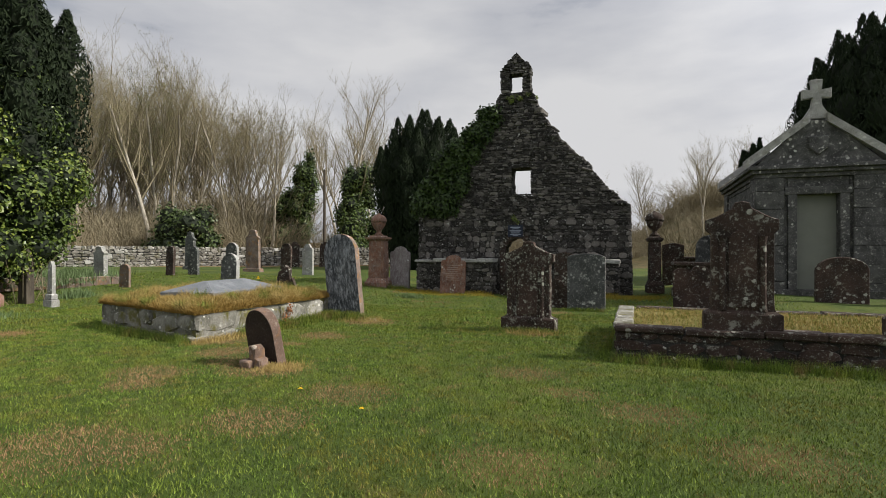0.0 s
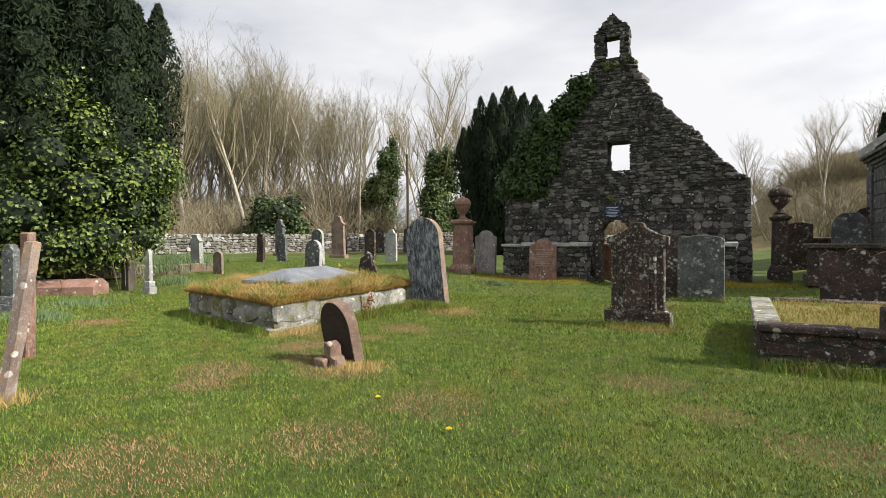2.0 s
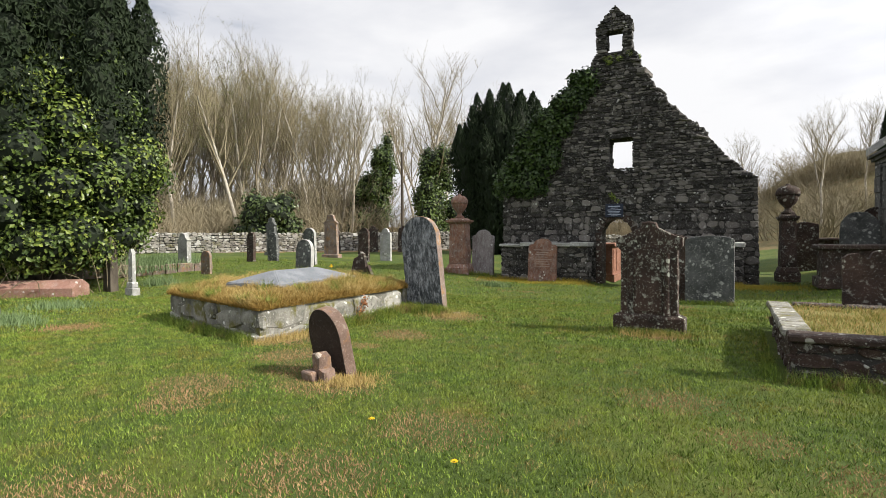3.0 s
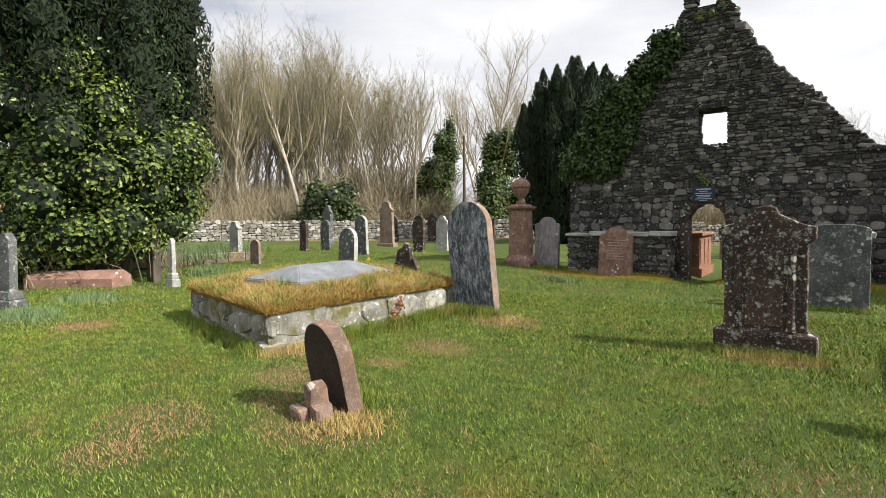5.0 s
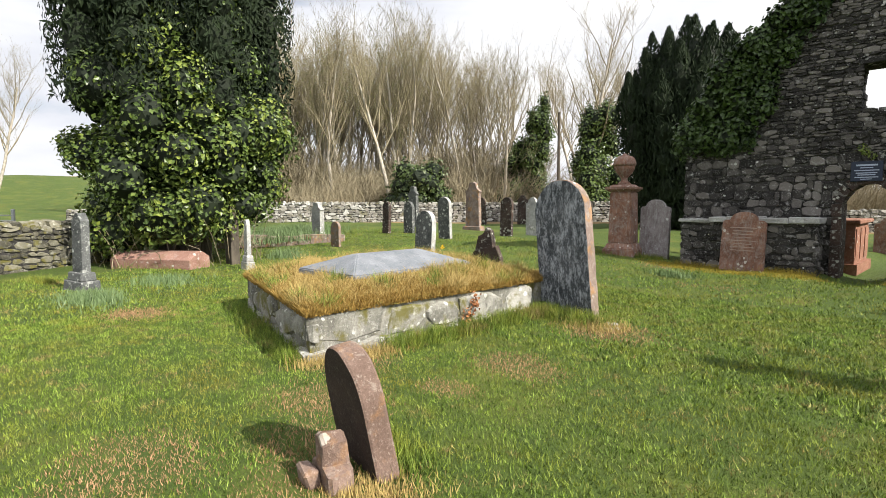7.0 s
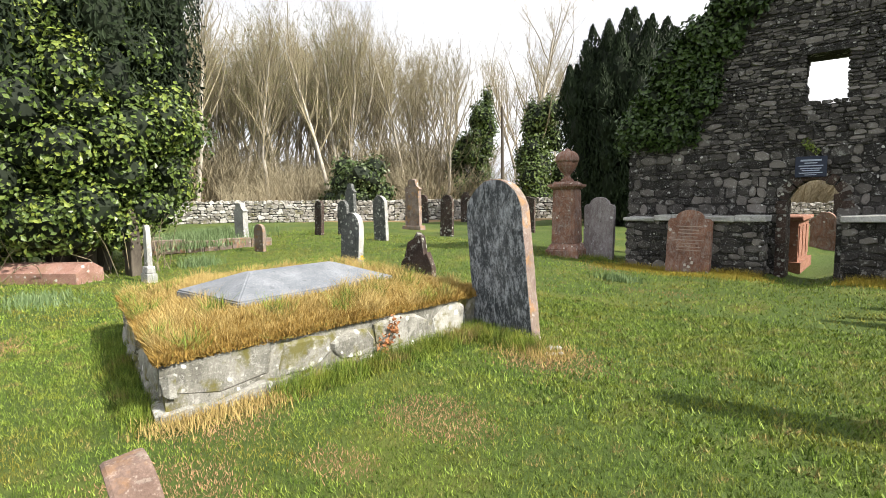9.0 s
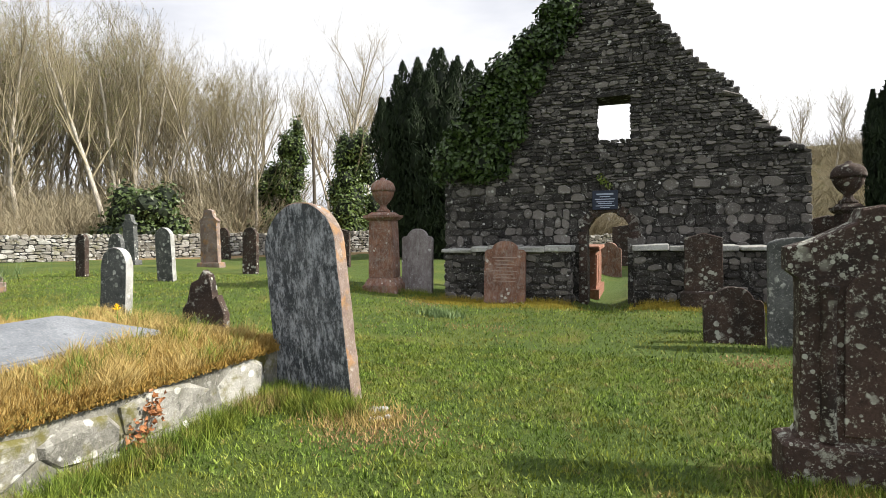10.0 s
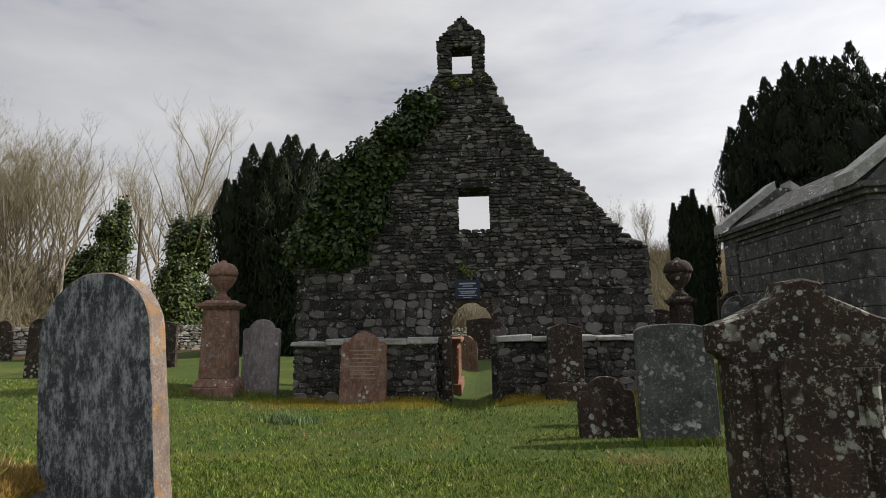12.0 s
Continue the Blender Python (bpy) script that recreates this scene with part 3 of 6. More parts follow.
def outline(kind, w, h):
    """The outline of a headstone, in x, z, from its lower left corner round to the right."""
    a = w / 2
    base = [(-a, 0), (a, 0)]
    if kind == "round":
        return base + arc(0, h - a, a, a, 0, 180, 16)
    if kind == "oval":
        return base + arc(0, h - 0.62 * a, a, 0.62 * a, 0, 180, 16)
    if kind == "gothic":
        s = h - 1.15 * a
        right = [(a * (1 - (i / 8) ** 1.9), s + 1.15 * a * math.sin(math.pi / 2 * i / 8)) for i in range(9)]
        return base + right + [(-x, z) for x, z in right[-2::-1]]
    if kind == "camber":
        return base + arc(0, h - 0.10, a, 0.10, 0, 180, 10)
    if kind == "low_gable":
        return base + [(a, h - 0.10), (0, h), (-a, h - 0.10)]
    if kind == "scroll":
        s = h - 0.20
        return base + [(a, s - 0.05), (a * 0.9, s)] + arc(0.0, s - 0.02, 0.66 * a, 0.22, 8, 172, 12) + [(-a * 0.9, s), (-a, s - 0.05)]
    if kind == "kneeler":
        s = h - 0.36
        return base + [(a * 0.93, 0.05), (a * 0.93, s - 0.10), (a * 1.08, s - 0.04), (a * 1.08, s + 0.10), (a * 0.94, s + 0.12), (a * 0.80, s + 0.14),
                       (a * 0.28, h - 0.10), (a * 0.2, h - 0.02), (0, h), (-a * 0.2, h - 0.02), (-a * 0.28, h - 0.10), (-a * 0.80, s + 0.14),
                       (-a * 0.94, s + 0.12), (-a * 1.08, s + 0.10), (-a * 1.08, s - 0.04), (-a * 0.93, s - 0.10), (-a * 0.93, 0.05)]
    if kind == "broken":
        return base + [(a, 0.55 * h), (a * 0.62, 0.74 * h), (a * 0.45, 0.70 * h), (a * 0.22, 0.95 * h), (-a * 0.1, h), (-a * 0.3, 0.9 * h), (-a * 0.62, 0.86 * h), (-a * 0.78, 0.66 * h), (-a, 0.58 * h)]
    if kind == "wave":
        s = h - 0.13
        top = [(a * (1 - i / 12), s + 0.10 * abs(math.sin(math.pi * 1.5 * i / 12 + 0.2)) + (0.05 if i > 8 else 0)) for i in range(13)]
        return base + top + [(-x, z) for x, z in top[-2::-1]]
    return base + [(a, h), (-a, h)]


def wear(bm, amount, seed):
    """Nibbles a mesh's corners so that no edge is dead straight."""
    for v in bm.verts:
        p = v.co * 7 + Vector((seed * 3.1, 0, 0))
        v.co += Vector((noise.noise(p), noise.noise(p + Vector((9, 0, 0))) * 0.5, noise.noise(p + Vector((0, 9, 0))))) * amount


def headstone(x, y, kind, w, h, thick, material, label, turn=0.0, lean=0.0, side=0.0, plinth=None, group="headstones in the churchyard", seed=1, base_z=None, name="headstone", edge=None):
    z = ground_z(x, y) if base_z is None else base_z
    top = thing(name, pose(x, y, z, lean, side, turn), label, "gravestone", group)
    up = 0.0
    if plinth:
        pw, ph, pd = plinth
        bm = bmesh.new()
        prism_bm(bm, pw, pd, -0.14, pw, pd, ph - 0.04)
        prism_bm(bm, pw, pd, ph - 0.04, w * 0.98, thick * 1.05, ph)
        bmesh.ops.bevel(bm, geom=bm.edges, offset=0.012, segments=1, affect="EDGES")
        wear(bm, 0.012, seed)
        part("plinth", bm, material, top)
        up = ph - 0.02
    pts = outline(kind, w, h - up + (0 if plinth else 0.14))
    fine = []
    for (x0, z0), (x1, z1) in zip(pts, pts[1:] + pts[:1]):
        k = max(1, int(math.hypot(x1 - x0, z1 - z0) / 0.16))
        fine += [(x0 + (x1 - x0) * i / k, z0 + (z1 - z0) * i / k) for i in range(k)]
    bm = slab_bm(fine, thick, 0.014)
    wear(bm, 0.010, seed)
    ob = part("slab", bm, [material] + ([edge] if edge else []), top)
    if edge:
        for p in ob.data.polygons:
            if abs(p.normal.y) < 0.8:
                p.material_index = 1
    ob.location.z = up if plinth else -0.14
    return top


def inscription(top, lines, w, z0, pitch, thick, material, y):
    """Worn lettering that can no longer be read: short shallow bars."""
    rng = random.Random(lines + int(w * 100))
    for i in range(lines):
        long = w * rng.uniform(0.55, 0.95)
        bm = bmesh.new()
        box_bm(bm, -long / 2, long / 2, y - 0.0025, y + 0.004, z0 - i * pitch, z0 - i * pitch + thick, 0.002)
        part("worn_line_of_letters", bm, material, top)


LETTER = lichen_stone("worn_letters", (0.30, 0.22, 0.18), (0.42, 0.33, 0.28), (0.4, 0.4, 0.36), 0.0)

# the dark stone with kneelers, and its twins on the walled plot
def kneeler_stone(x, y, w, h, z, label, seed, turn=0.0, mat=DARK_RED):
    top = headstone(x, y, "kneeler", w, h, 0.2, mat, label, turn, -1.0, 0.0, (w * 1.16, 0.30, 0.34), "gabled red headstones", seed, z)
    for sx in (-1, 1):
        bm = bmesh.new()
        lathe_bm([(0.055, 0.30), (0.05, 0.34), (0.045, 0.40), (0.045, h - 0.62), (0.05, h - 0.56), (0.062, h - 0.50)], 10, bm)
        ob = part("half_column", bm, mat, top)
        ob.location = (sx * w * 0.30, -0.10, 0)
    bm = slab_bm([(-w * 0.21, 0), (w * 0.21, 0)] + arc(0, h - 0.92, w * 0.21, w * 0.21, 0, 180, 10), 0.03, 0.008)
    ob = part("raised_panel", bm, mat, top)
    ob.location = (0, -0.105, 0.34)
    return top


kneeler_stone(4.55, 11.76, 0.92, 1.78, None, "dark red sandstone headstone blotched with pale lichen", 3, -2, BLOTCHED)
kneeler_stone(7.95, 9.86, 0.84, 1.84, 0.46, "dark lichened headstone standing on the walled plot", 4)
kneeler_stone(10.2, 9.86, 0.98, 1.75, 0.46, "dark headstone beside another on the walled plot", 5)

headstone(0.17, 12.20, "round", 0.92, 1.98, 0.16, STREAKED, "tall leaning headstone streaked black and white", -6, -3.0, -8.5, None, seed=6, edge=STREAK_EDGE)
# shade is painted into the face colour, sunlight into the edge colour
headstone(1.64, 7.56, "gothic", 0.56, 0.78, 0.15, SHADED_BROWN, "small brown headstone with shade-darkened face leaning forward in dry grass", -11, 10.0, -3.0, None, seed=7, edge=BROWN_EDGE)
headstone(5.28, 15.9, "camber", 0.98, 1.52, 0.13, GREY, "grey slab headstone spotted with white lichen", -2, -1.5, 0, None, seed=8)
headstone(4.42, 16.15, "scroll", 0.78, 0.80, 0.12, DARK_RED, "low dark headstone with a rounded head", 4, -3, -1, None, seed=9)
headstone(4.32, 18.95, "low_gable", 0.66, 1.45, 0.12, DARK_RED, "dark red headstone on a pale lichened base", 0, 0, 0, (0.80, 0.34, 0.26), seed=10)
red = headstone(0.36, 19.17, "scroll", 0.92, 1.40, 0.14, RED, "worn red sandstone headstone leaning on the wall", 0, -4, 1, None, seed=11)
inscription(red, 8, 0.62, 1.02, 0.075, 0.018, LETTER, -0.075)
pale = headstone(-2.02, 19.85, "scroll", 0.80, 1.58, 0.13, lichen_stone("flaking_stone", (0.17, 0.14, 0.14), (0.27, 0.24, 0.24), (0.5, 0.5, 0.5), 0.1, streak=0.4, paint=(0.42, 0.42, 0.42)), "flaking grey headstone with a scrolled head", 2, -1, 1, None, seed=12)
headstone(-1.35, 21.6, "scroll", 0.8, 1.5, 0.14, DARK_RED, "dark headstone behind a flaking grey one", 3, 0, 0, None, seed=13)
headstone(-6.8, 24.2, "low_gable", 0.65, 1.4, 0.13, DARK_RED, "brown headstone behind the urn monument", 6, 0, 0, None, seed=14)

ROW = [(-12.6, 18.9, "gothic", 0.42, 1.30, DARK_RED), (-11.9, 19.5, "gothic", 0.55, 1.28, GREY), (-4.95, 14.0, "gothic", 0.58, 1.42, GREY),
       (-9.0, 18.7, "round", 0.56, 1.48, GREY), (-8.2, 21.1, "gothic", 0.52, 1.45, DARK_RED), (-7.8, 22.2, "scroll", 0.55, 1.45, PALE),
       (-13.6, 29.2, "scroll", 0.6, 1.6, DARK_RED), (-12.2, 30.3, "gothic", 0.6, 1.6, DARK_RED), (-15.0, 27.4, "round", 0.55, 1.5, DARK_RED), (-9.6, 27.6, "round", 0.6, 1.5, DARK_RED)]
for i, (x, y, kind, w, h, mat) in enumerate(ROW):
    tone = "grey lichened" if mat == GREY else "pale grey" if mat == PALE else "dark brown"
    shape = {"gothic": "pointed", "round": "round-headed", "scroll": "scroll-topped"}[kind]
    headstone(x, y, kind, w, h, 0.13, mat, f"{tone} {shape} headstone standing in the grass", (i * 37) % 9 - 2, (i * 13) % 5 - 3, (i * 7) % 5 - 2, None, "row of far headstones", 20 + i, edge=PALE if i in (2, 3) else None)
headstone(-2.5, 13.42, "broken", 0.66, 1.18, 0.13, DARK_RED, "broken jagged dark headstone behind the walled mound", 8, -3, 2, None, seed=31)
headstone(-11.2, 15.6, "gothic", 0.4, 0.86, 0.12, STREAK_EDGE, "small pinkish pointed headstone", 10, 0, 1, None, seed=32)
headstone(7.75, 13.15, "wave", 1.0, 0.86, 0.13, DARK_RED, "low red headstone with a wavy lichened head", 0, -2, 0, None, seed=33, base_z=0.42)
headstone(11.2, 16.7, "oval", 1.1, 1.12, 0.14, DARK_RED, "dark round-headed headstone near the mausoleum", 4, 0, 0, None, seed=34)
headstone(13.0, 16.7, "scroll", 1.2, 1.5, 0.14, DARK_RED, "tall dark headstone near the mausoleum door", 4, 0, 0, None, seed=35)
headstone(8.9, 21.6, "round", 0.9, 1.8, 0.15, GREY, "dark slab headstone behind the gable corner", -4, 0, 0, None, seed=36)
headstone(9.6, 23.4, "scroll", 0.9, 1.9, 0.15, DARK_RED, "dark headstone behind the gable corner", -4, 0, 0, None, seed=37)
headstone(7.9, 24.5, "low_gable", 0.8, 1.7, 0.15, DARK_RED, "dark headstone far behind the gable", 0, 0, 0, None, seed=38)
# seen through the doorway
headstone(2.9, 31.0, "low_gable", 1.5, 1.7, 0.2, DARK_RED, "broad red headstone seen through the doorway", 0, 0, 0, (1.8, 0.4, 0.4), seed=39)
headstone(2.2, 27.5, "scroll", 0.8, 1.2, 0.15, RED, "red headstone seen through the doorway", 0, 0, 0, None, seed=40)


def broken_footstone():
    top = thing("stone_fragment", pose(1.66, 7.27, ground_z(1.66, 7.27), 0, 0, -14), "broken lichened stone fragment against a headstone", "stone")
    bm = bmesh.new()
    slab_bm([(-0.17, -0.08), (0.19, -0.08), (0.17, 0.10), (0.09, 0.13), (0.10, 0.25), (0.02, 0.30), (-0.05, 0.27), (-0.04, 0.12), (-0.15, 0.08)], 0.15, 0.02, bm)
    wear(bm, 0.03, 5)
    part("fragment", bm, BROWN_EDGE, top)
    bm = bmesh.new()
    box_bm(bm, -0.12, 0.05, -0.16, -0.08, -0.04, 0.09, 0.025)
    bmesh.ops.bevel(bm, geom=bm.edges, offset=0.015, segments=1, affect="EDGES")
    part("broken_foot", bm, BROWN_EDGE, top)


broken_footstone()


def rough_monument(x, y, h, w, label, seed, mat):
    """A thick upright monument with a small cross-like knob on its head."""
    top = thing("tall_gravestone", pose(x, y, ground_z(x, y), 0, 0, 8), label, "gravestone", "row of far headstones")
    bm = bmesh.new()
    prism_bm(bm, w * 1.35, 0.4, -0.1, w * 1.3, 0.38, 0.18)
    bmesh.ops.bevel(bm, geom=bm.edges, offset=0.02, segments=1, affect="EDGES")
    part("base", bm, mat, top)
    bm = slab_bm([(-w / 2, 0), (w / 2, 0), (w * 0.46, h * 0.74), (w * 0.56, h * 0.78), (w * 0.3, h * 0.86), (w * 0.22, h * 0.98), (0, h), (-w * 0.22, h * 0.98), (-w * 0.3, h * 0.86), (-w * 0.56, h * 0.78), (-w * 0.46, h * 0.74)], 0.2, 0.02)
    wear(bm, 0.02, seed)
    ob = part("shaft", bm, mat, top)
    ob.location.z = 0.18
    return top


rough_monument(-16.1, 23.4, 1.85, 0.55, "tall grey gravestone with a knobbed head", 41, GREY)
rough_monument(-11.6, 23.0, 1.95, 0.72, "tall rough gravestone crusted with orange lichen", 42, STREAK_EDGE)
rough_monument(-13.0, 16.0, 1.3, 0.5, "white lichen-crusted gravestone on a base", 43, PALE)


def obelisk_stone(x, y, h, w, mat, label, turn=0.0, lean=0.0, side=0.0, name="grave_marker"):
    """A narrow upright stone on a stepped base."""
    top = thing(name, pose(x, y, ground_z(x, y), lean, side, turn), label, "gravestone")
    bm = bmesh.new()
    prism_bm(bm, w * 1.9, w * 1.2, -0.1, w * 1.8, w * 1.1, 0.2)
    prism_bm(bm, w * 1.4, w * 0.95, 0.2, w * 1.3, w * 0.85, 0.36)
    bmesh.ops.bevel(bm, geom=bm.edges, offset=0.015, segments=1, affect="EDGES")
    part("base", bm, mat, top)
    bm = slab_bm([(-w / 2, 0.35), (w / 2, 0.35), (w * 0.44, h * 0.9), (0.1 * w, h), (-0.1 * w, h), (-w * 0.44, h * 0.9)], w * 0.5, 0.012)
    wear(bm, 0.012, 7)
    part("shaft", bm, mat, top)
    return top


obelisk_stone(-7.85, 7.7, 1.5, 0.32, GREY, "narrow grey marker stone on a stepped base", 20, 0, 3)
obelisk_stone(-8.85, 11.45, 1.28, 0.2, PALE, "slim white marker post on a small base", 0, 0, 1)


def post(x, y, h, w, d, mat, label, turn, lean, side):
    """A plain worn stone post."""
    top = thing("stone_post", pose(x, y, ground_z(x, y), lean, side, turn), label, "post")
    bm = bmesh.new()
    prism_bm(bm, w * 1.1, d * 1.1, -0.15, w, d, h)
    bmesh.ops.subdivide_edges(bm, edges=[e for e in bm.edges if abs(e.verts[0].co.z - e.verts[1].co.z) > 0.5], cuts=6)
    bmesh.ops.bevel(bm, geom=bm.edges, offset=0.015, segments=1, affect="EDGES")
    wear(bm, 0.014, h * 10)
    part("shaft", bm, mat, top)


post(-0.24, 4.66, 1.62, 0.13, 0.10, STREAK_EDGE, "leaning pinkish stone post with a lichened head", 20, -13, 0)
post(-2.4, 5.75, 1.70, 0.16, 0.12, RED, "upright red stone post", 10, -1, 2)
post(-10.15, 11.6, 1.62, 0.28, 0.24, BARK_DARK, "dark weathered wooden post beside the ivy tree", 10, 0, 0)


def urn_pedestal(x, y, label, h=1.72, w=0.60, mat=RED, urn=True, z=None):
    top = thing("urn_monument", pose(x, y, ground_z(x, y) if z is None else z, 0, 0, 8), label, "monument", "urn monuments")
    bm = bmesh.new()
    prism_bm(bm, w * 1.5, w * 1.5, -0.12, w * 1.5, w * 1.5, 0.14)
    prism_bm(bm, w * 1.42, w * 1.42, 0.14, w * 1.12, w * 1.12, 0.30)
    bmesh.ops.bevel(bm, geom=bm.edges, offset=0.015, segments=1, affect="EDGES")
    part("plinth", bm, mat, top)
    bm = bmesh.new()
    prism_bm(bm, w * 1.08, w * 1.08, 0.30, w * 0.98, w * 0.98, h - 0.16)
    bmesh.ops.bevel(bm, geom=bm.edges, offset=0.02, segments=2, affect="EDGES")
    part("pedestal", bm, mat, top)
    for sx, sy, turn in ((0, -1, 0), (1, 0, 90)):
        bm = slab_bm([(-w * 0.36, 0), (w * 0.36, 0), (w * 0.34, h * 0.56), (-w * 0.34, h * 0.56)], 0.02, 0.006)
        ob = part("sunk_panel", bm, mat, top)
        ob.matrix_local = pose(sx * w * 0.515, sy * w * 0.515, 0.46, 0, 0, turn)
    bm = bmesh.new()
    prism_bm(bm, w * 1.02, w * 1.02, h - 0.16, w * 1.3, w * 1.3, h - 0.09)
    prism_bm(bm, w * 1.34, w * 1.34, h - 0.09, w * 1.34, w * 1.34, h - 0.03)
    prism_bm(bm, w * 1.1, w * 1.1, h - 0.03, w * 0.8, w * 0.8, h + 0.04)
    part("cornice", bm, mat, top)
    if urn:
        bm = lathe_bm([(0.16, h + 0.04), (0.17, h + 0.08), (0.10, h + 0.13), (0.075, h + 0.20), (0.11, h + 0.25), (0.19, h + 0.33), (0.25, h + 0.44), (0.285, h + 0.56)], 40, None, 0.10, 10)
        part("urn_bowl", bm, mat, top, "fluted sandstone urn bowl", True)
        bm = lathe_bm([(0.295, h + 0.55), (0.305, h + 0.60), (0.29, h + 0.68), (0.255, h + 0.75), (0.18, h + 0.81), (0.07, h + 0.84), (0.05, h + 0.88), (0.01, h + 0.89)], 28)
        part("urn_lid", bm, mat, top, "domed urn lid", True)
    return top


urn_pedestal(-2.72, 19.45, "red sandstone monument topped with a fluted urn", 1.86, 0.58)
urn_pedestal(7.1, 20.5, "dark red monument with a small urn beside the gable", 1.75, 0.36, DARK_RED, True, 0.3)


# ---- walled grave mound ----
MOUND = [(-0.52, 8.36), (-0.30, 12.40), (-3.85, 13.0), (-4.0, 9.25)]


def mound_height(u, v):
    """Height of the turf on the mound, u and v from 0 to 1 across it."""
    edge = min(u, 1 - u, v, 1 - v)
    return 0.56 + 0.16 * step(edge / 0.22) + 0.03 * noise.noise(Vector((u * 9, v * 9, 2)))


def mound_point(u, v):
    a, b, c, d = (Vector(p) for p in MOUND)
    return (a * (1 - u) + b * u) * (1 - v) + (d * (1 - u) + c * u) * v


def grave_mound():
    top = thing("walled_mound", pose(0, 0, 0), "raised grave mound in a pale mossy stone wall", "tomb")
    bm = bmesh.new()
    vs = [bm.verts.new((x * 1.0, y, z)) for z in (-0.15, 0.50) for x, y in MOUND]
    cx, cy = sum(p[0] for p in MOUND) / 4, sum(p[1] for p in MOUND) / 4
    for v in vs:
        d = Vector((cx - v.co.x, cy - v.co.y, 0)).normalized()
        v.co += d * 0.07
    for f in ((4, 5, 6, 7), (0, 1, 5, 4), (1, 2, 6, 5), (2, 3, 7, 6), (3, 0, 4, 7)):
        bm.faces.new([vs[i] for i in f])
    part("wall_core", bm, TOMB_STONE, top)
    mas = Masonry(51)
    for k in (0, 3):
        (ax, ay), (bx, by) = MOUND[k], MOUND[(k + 1) % 4]
        long, turn = math.hypot(bx - ax, by - ay), math.degrees(math.atan2(by - ay, bx - ax))
        m = pose(ax, ay, 0, 0, 0, turn) @ Matrix.Translation((0, 0.05, 0))
        for z, h in ((-0.06, 0.17), (0.10, 0.37)):
            mas.course(0, long, z, h, lambda x, zz, m=m: m @ Matrix.Translation((x, -0.03 if zz < 0.1 else 0, zz)), 0.3 if h > 0.2 else 0.35, 0.75 if h > 0.2 else 0.8, 0.045)
    mas.build(top, TOMB_STONE, lambda p: p.x, 60)
    n = 34
    verts, faces = [], []
    for j in range(n + 1):
        for i in range(n + 1):
            u, v = -0.004 + 1.008 * i / n, -0.004 + 1.008 * j / n
            p = mound_point(u, v)
            e = min(i, j, n - i, n - j)
            verts.append((p.x, p.y, mound_height(u, v) - (0.05 + 0.05 * noise.noise(Vector((p.x * 6, p.y * 6, 0))) if e == 0 else 0)))
    for j in range(n):
        for i in range(n):
            faces.append((j * (n + 1) + i, (j + 1) * (n + 1) + i, (j + 1) * (n + 1) + i + 1, j * (n + 1) + i + 1)[::-1])
    q = Nodes("mossy_mound")
    col = q.mix(q.ramp(q.noise(14, 5, 0.7, "world"), [(0.35, 0.0), (0.65, 1.0)]), (0.12, 0.085, 0.015), (0.25, 0.18, 0.045))
    col = q.mix(q.ramp(q.noise(2.2, 4, 0.6, "world"), [(0.45, 0.0), (0.65, 0.8)]), col, (0.10, 0.13, 0.03))
    q.bump(q.noise(40, 4, 0.7, "world"), 0.8, 0.03)
    part_ob = mesh_part("turf_cap", verts, faces, q.done(col, 0.95), top, "golden moss and dry grass turf", True)
    return top


grave_mound()


def ledger():
    """A coped ledger stone: upright sides and a low hipped top."""
    top = thing("ledger_stone", pose(-1.80, 10.45, 0.56, 0, 0, 1.5), "blue-grey coped ledger stone lying on the mound", "gravestone")
    bm = bmesh.new()
    a, b, h0, h1 = 0.66, 1.10, 0.20, 0.40
    v = [bm.verts.new(p) for p in ((-a, -b, 0), (a, -b, 0), (a, b, 0), (-a, b, 0), (-a, -b, h0), (a, -b, h0), (a, b, h0), (-a, b, h0),
                                   (-0.05, -b + 0.5, h1), (0.05, -b + 0.5, h1), (0.05, b - 0.5, h1), (-0.05, b - 0.5, h1))]
    for f in ((3, 2, 1, 0), (0, 1, 5, 4), (1, 2, 6, 5), (2, 3, 7, 6), (3, 0, 4, 7), (4, 5, 9, 8), (5, 6, 10, 9), (6, 7, 11, 10), (7, 4, 8, 11), (8, 9, 10, 11)):
        bm.faces.new([v[i] for i in f])
    bmesh.ops.bevel(bm, geom=bm.edges, offset=0.014, segments=2, affect="EDGES")
    part("coped_slab", bm, LEDGER, top)


ledger()


